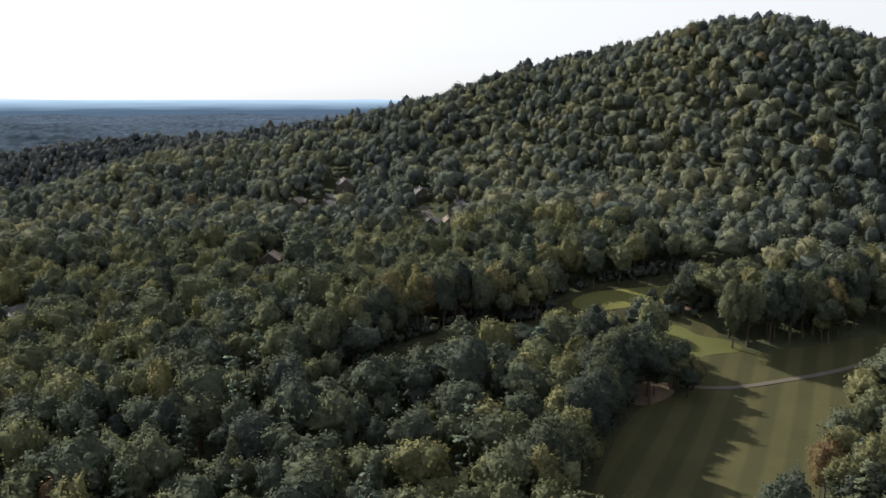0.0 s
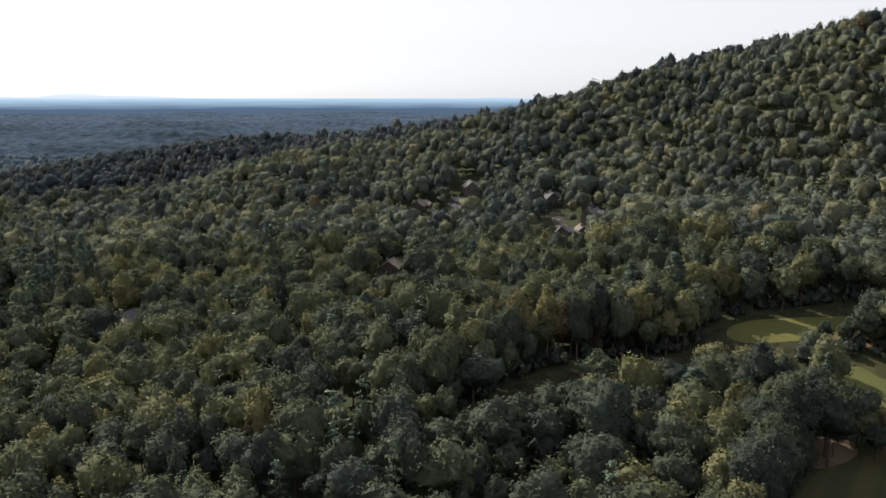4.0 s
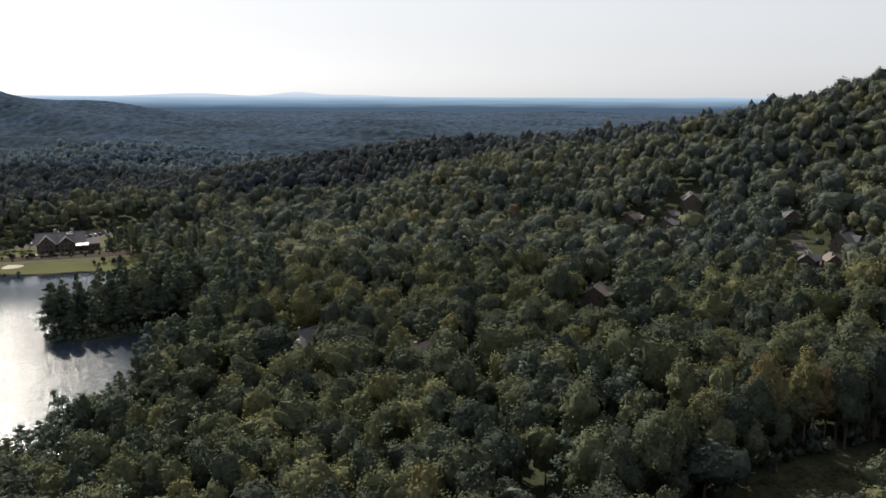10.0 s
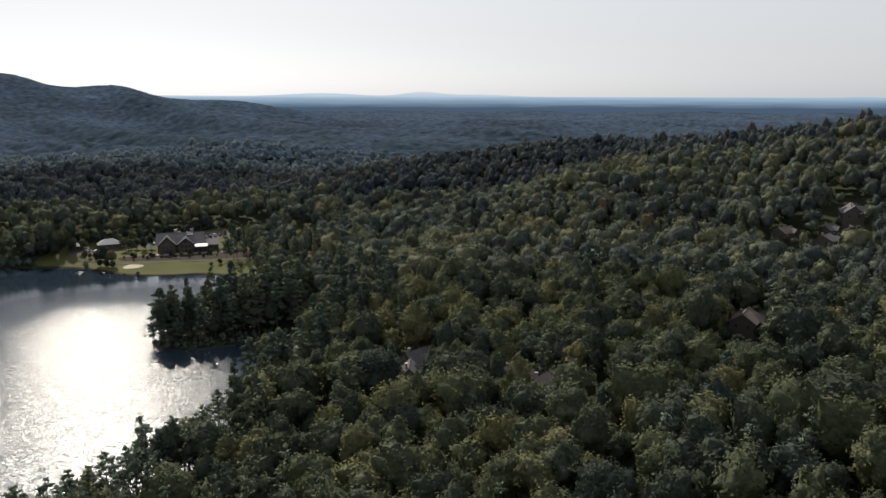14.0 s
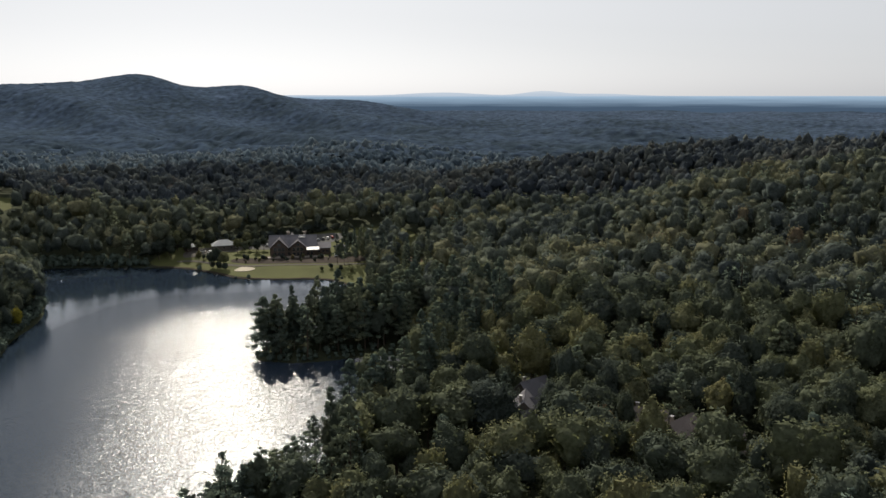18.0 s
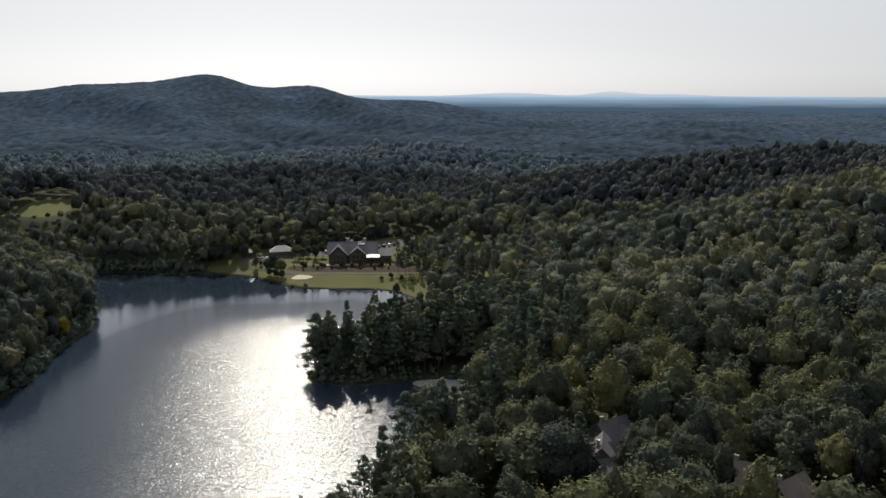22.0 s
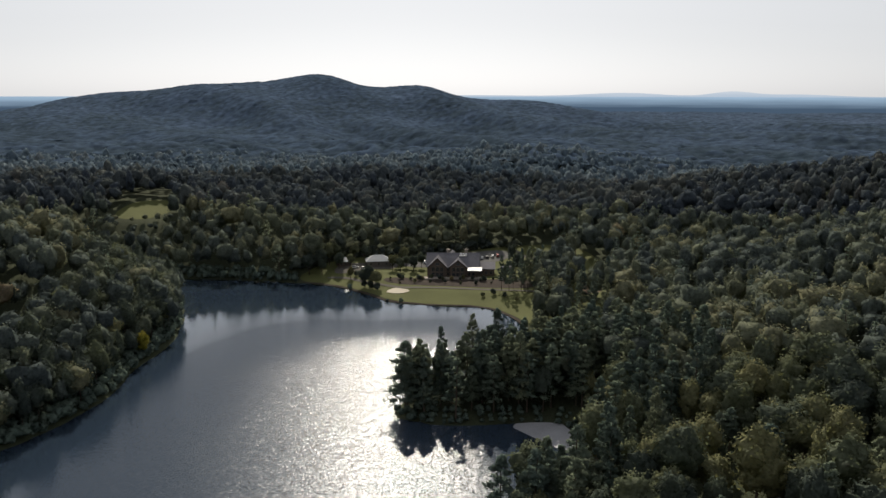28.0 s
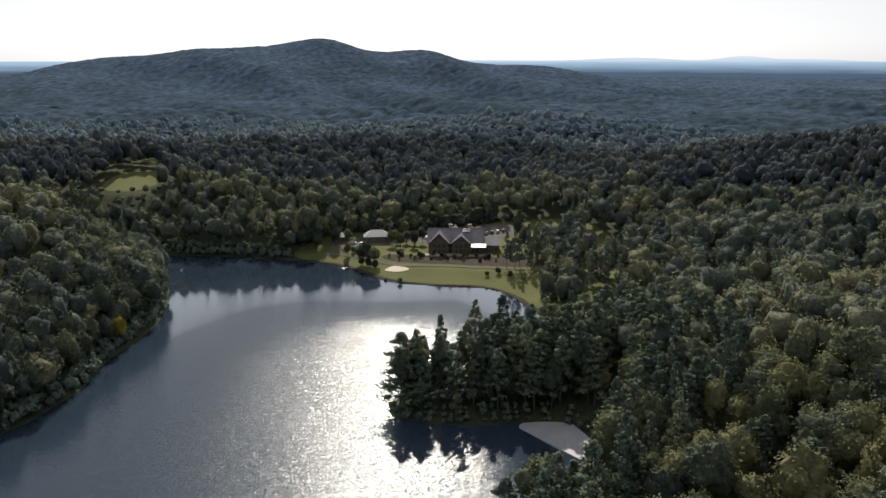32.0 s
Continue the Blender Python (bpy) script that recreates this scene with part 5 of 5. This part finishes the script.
lone(oaks, [(46, 693, 0.72, 1.05), (50, 690, 0.6, 0.85), (43, 697, 0.6, 0.8), (58, 728, 0.55, 0.7), (63, 724, 0.5, 0.6), (71, 726, 0.55, 0.65), (24, 728, 0.6, 0.65), (17, 735, 0.75, 0.85), (32, 745, 0.7, 0.8), (76, 736, 0.6, 0.6), (33, 712, 0.42, 0.5), (150, 690, 1.0, 1.15), (156, 684, 0.95, 1.0), (146, 697, 0.85, 0.9), (136, 712, 0.75, 0.75), (64, 752, 0.5, 0.75), (70, 758, 0.5, 0.6),
            (90, 768, 0.42, 0.45), (84, 770, 0.42, 0.5), (108, 768, 0.5, 0.9), (116, 774, 0.5, 0.8), (60, 757, 0.45, 0.6), (38, 748, 0.6, 0.7), (20, 742, 0.7, 0.8), (12, 728, 0.75, 0.9),
            (134, 742, 0.6, 0.6), (160, 672, 0.9, 0.8), (153, 678, 1.1, 1.2),
            (61, 734, 0.42, 0.6), (66, 735, 0.46, 0.65), (71, 733, 0.4, 0.55), (31, 731, 0.5, 0.6), (6, 722, 0.8, 0.9), (14, 722, 0.55, 0.7), (128, 704, 0.5, 0.5), (141, 692, 0.6, 0.65), (152, 664, 0.95, 0.95), (160, 660, 0.9, 0.9),
            # the grove and the island of the golf course
            (311, 139, 0.55, 0.55), (318, 128, 0.62, 0.65), (324, 122, 0.7, 0.7), (186, 106, 1.2, 1.25), (196, 110, 1.25, 1.3), (206, 113, 1.2, 1.2), (216, 118, 1.3, 1.3), (227, 121, 1.28, 1.35), (238, 124, 1.25, 1.3), (247, 121, 1.15, 1.2),
            (222, 130, 1.25, 1.3), (234, 134, 1.2, 1.25), (250, 132, 1.1, 1.2), (206, 124, 1.2, 1.3), (306, 106, 1.15, 1.15), (313, 100, 1.2, 1.15), (321, 95, 1.2, 1.2), (329, 90, 1.2, 1.2), (337, 85, 1.15, 1.15), (346, 79, 1.2, 1.2), (356, 73, 1.2, 1.2),
            (314, 110, 1.15, 1.15), (324, 105, 1.2, 1.2), (335, 98, 1.15, 1.15), (345, 91, 1.2, 1.2), (318, 120, 1.05, 1.1)])
lone(pines, [(123, 676, 1.0, 0.55), (127, 671, 1.08, 0.6), (130, 678, 0.95, 0.5), (134, 672, 1.05, 0.6), (138, 676, 1.1, 0.6), (142, 668, 1.0, 0.55), (146, 676, 1.05, 0.6), (140, 686, 1.1, 0.6),
             (136, 692, 1.0, 0.6), (150, 652, 1.1, 0.65), (156, 644, 1.05, 0.6), (162, 632, 1.1, 0.7), (166, 622, 1.0, 0.7), (158, 616, 1.05, 0.65), (170, 610, 1.1, 0.7), (148, 636, 1.0, 0.6), (178, 648, 1.1, 0.7),
             # the point of the peninsula
             (76, 496, 1.30, 1.50), (81, 503, 1.12, 1.30), (83, 492, 1.05, 1.10), (89, 500, 1.08, 1.05), (93, 495, 1.08, 1.05), (98, 503, 1.22, 0.95), (100, 495, 0.83, 0.94), (90, 508, 1.03, 0.99), (104, 500, 1.10, 1.23),
             (109, 508, 1.15, 1.30), (108, 494, 1.05, 1.17), (114, 502, 1.23, 1.37), (116, 512, 1.15, 1.30), (120, 494, 1.10, 1.30), (124, 505, 1.21, 1.37), (129, 497, 1.15, 1.30), (130, 512, 1.21, 1.43), (136, 503, 1.21, 1.37),
             (140, 495, 1.15, 1.30), (144, 510, 1.21, 1.43), (121, 520, 1.15, 1.30), (134, 522, 1.15, 1.30), (148, 520, 1.21, 1.43), (105, 516, 1.10, 1.23), (146, 532, 1.21, 1.30), (158, 512, 1.21, 1.30), (156, 498, 1.21, 1.30)])

hedge = [tagged(new("shrub"), "rounded dark green evergreen shrub", "shrub", "shrubs below the clubhouse") for _ in range(3)]
for k, ob in enumerate(hedge):
    bv, bf, bn = bush_crown(700 + k, 18, 700, 0.2, 2)
    part("crown", mesh_of("crown", bv, bf, [M["leaf"]], smooth=True, out=bn), ob)
    part("trunk", mesh_of("trunk", *taper([(0, 0, -0.3), (0, 0, 1.2)], (0.12, 0.06), 5)[:2], [M["bark"]]), ob)
spots = [(58 + 4.1 * k + 1.2 * math.sin(k * 2.1), 703 - 0.32 * k + 2.4 * math.sin(k * 1.3), 0.6 + 0.35 * math.sin(k * 1.9) ** 2) for k in range(21)]
spots += [(64 + 9 * k, 694 - 0.6 * k + 1.5 * math.sin(k), 0.5 + 0.2 * (k % 2)) for k in range(8)] + [(40, 709, 0.8), (36, 715, 1.1), (47, 690, 1.3), (51, 687, 1.2), (43, 694, 1.3), (118, 668, 0.9), (124, 663, 0.8), (130, 655, 0.8), (112, 666, 0.7)]
for n, (lx, ly, s) in enumerate(spots):
    m = Matrix.Translation((lx, ly, float(ground(lx, ly)))) @ Matrix.Rotation(n * 2.3, 4, "Z") @ Matrix.Diagonal((s, s, s * 1.1, 1))
    c = hedge[n] if n < 3 else copy_thing(hedge[n % 3], Matrix())
    c.matrix_basis = m

# low growth along the lake's bank and the edges of the woods
def along(outline, step, offs, side):
    """Places along a closed outline, some metres out from it."""
    out = []
    for (ax, ay), (bx, by) in zip(outline, np.roll(outline, -1, 0)):
        L = math.hypot(bx - ax, by - ay)
        for k in range(max(1, round(L / step))):
            t = (k + rng.uniform(0, 1)) / max(1, round(L / step))
            for off in offs:
                o = side * (off + rng.uniform(-1, 1))
                out.append((ax + (bx - ax) * t - (by - ay) / L * o, ay + (by - ay) * t + (bx - ax) / L * o))
    return np.array(out)


edge = along(SHORE, 3.0, (1.4, 4.4, 8.0), 1)
ok = (outline_distance(SHORE, edge[:, 0], edge[:, 1]) > 0.2) & (outline_distance(soften(CLUB_LAWN, 2), edge[:, 0], edge[:, 1]) > 2)
ex, ey = edge[ok].T
bushes = [no_trunk(bush_crown(720 + k, 9, 70, 0.42)) for k in range(5)]
sz = rng.uniform(0.8, 1.9, len(ex)) * np.where(ex > 55, 0.55, 1.0)
planted("shore_growth", [b_[0] for b_ in bushes], ex, ey, sz, sz, rng.uniform(0.0, 0.35, len(ex)), [M["pine_stuff"]], [b_[1] for b_ in bushes], "dense green bushes overhanging the lake bank", "bushes")
club_edge = soften(CLUB_OPEN, 2)
edge = np.concatenate([along(club_edge, 3.0, (2.0, 6.0, 10.0), s_) for s_ in (-1, 1)] + [along(soften(CORRIDOR, 2), 4.0, (2.5, 6.5, 11.0), s_) for s_ in (-1, 1)])
free = ~open_ground(edge[:, 0], edge[:, 1]) & ((edge[:, 1] > 728) | (edge[:, 0] > 136))
ex, ey = edge[free].T
sz = rng.uniform(0.7, 1.7, len(ex))
planted("wood_edge_growth", [b_[0] for b_ in bushes], ex, ey, sz, sz, rng.uniform(0.1, 0.6, len(ex)), [M["mid_leaf"]], [b_[1] for b_ in bushes], "low green growth at the edge of the wood", "bushes")


# the pale launching ramp in the cove
def ramp():
    bm = bmesh.new()
    top = [(111, 487.5, -0.12), (131, 487.5, 0.35), (136.5, 471, 0.75), (130.5, 460, 0.6)]
    up = [bm.verts.new(p) for p in top]
    low = [bm.verts.new((x_, y_, z_ - 0.5)) for x_, y_, z_ in top]
    bm.faces.new(up), bm.faces.new(low[::-1])
    for i in range(4):
        j = (i + 1) % 4
        bm.faces.new((up[i], low[i], low[j], up[j]))
    bmesh.ops.recalc_face_normals(bm, faces=bm.faces[:])
    me = bpy.data.meshes.new("boat_ramp")
    bm.to_mesh(me)
    bm.free()
    me.materials.append(M["ramp"])
    return tagged(new("boat_ramp", me), "pale concrete boat ramp sloping into the cove", "boat ramp")


patch("ramp_sand", [(126, 452), (131, 453), (136, 463), (136, 470), (131, 464)], M["soil"], 0.35, 0.8, label="tan sand at the foot of the ramp", category="sand")
M["ramp"] = material("wet_concrete", (0.27, 0.27, 0.285), 0.6, grain=2, stain=0.15, amount=0.2, spec=0.2)
ramp()


# taller, closer trees on the steep west bank
edge = along(SHORE, 6.0, (5.0, 11.0, 17.0, 24.0, 31.0), 1)
ok = (edge[:, 0] < -30) & (edge[:, 1] > 440) & (edge[:, 1] < 690) & (outline_distance(SHORE, edge[:, 0], edge[:, 1]) > 2.5)
ex, ey = edge[ok].T
sz = rng.uniform(0.7, 1.1, len(ex))
crowns = [with_trunk(broad_crown(800 + k, 18, 500, 0.4, 1), trunk(k, 9, 0.3, 0)) for k in range(5)]
planted("bank_wood", [b_[0] for b_ in crowns], ex, ey, sz * rng.uniform(0.85, 1.1, len(ex)), sz, rng.beta(1.6, 3.0, len(ex)), [M["leaf_stuff"], M["bark"]], [b_[1] for b_ in crowns], "dense dark green trees down the steep lake bank")
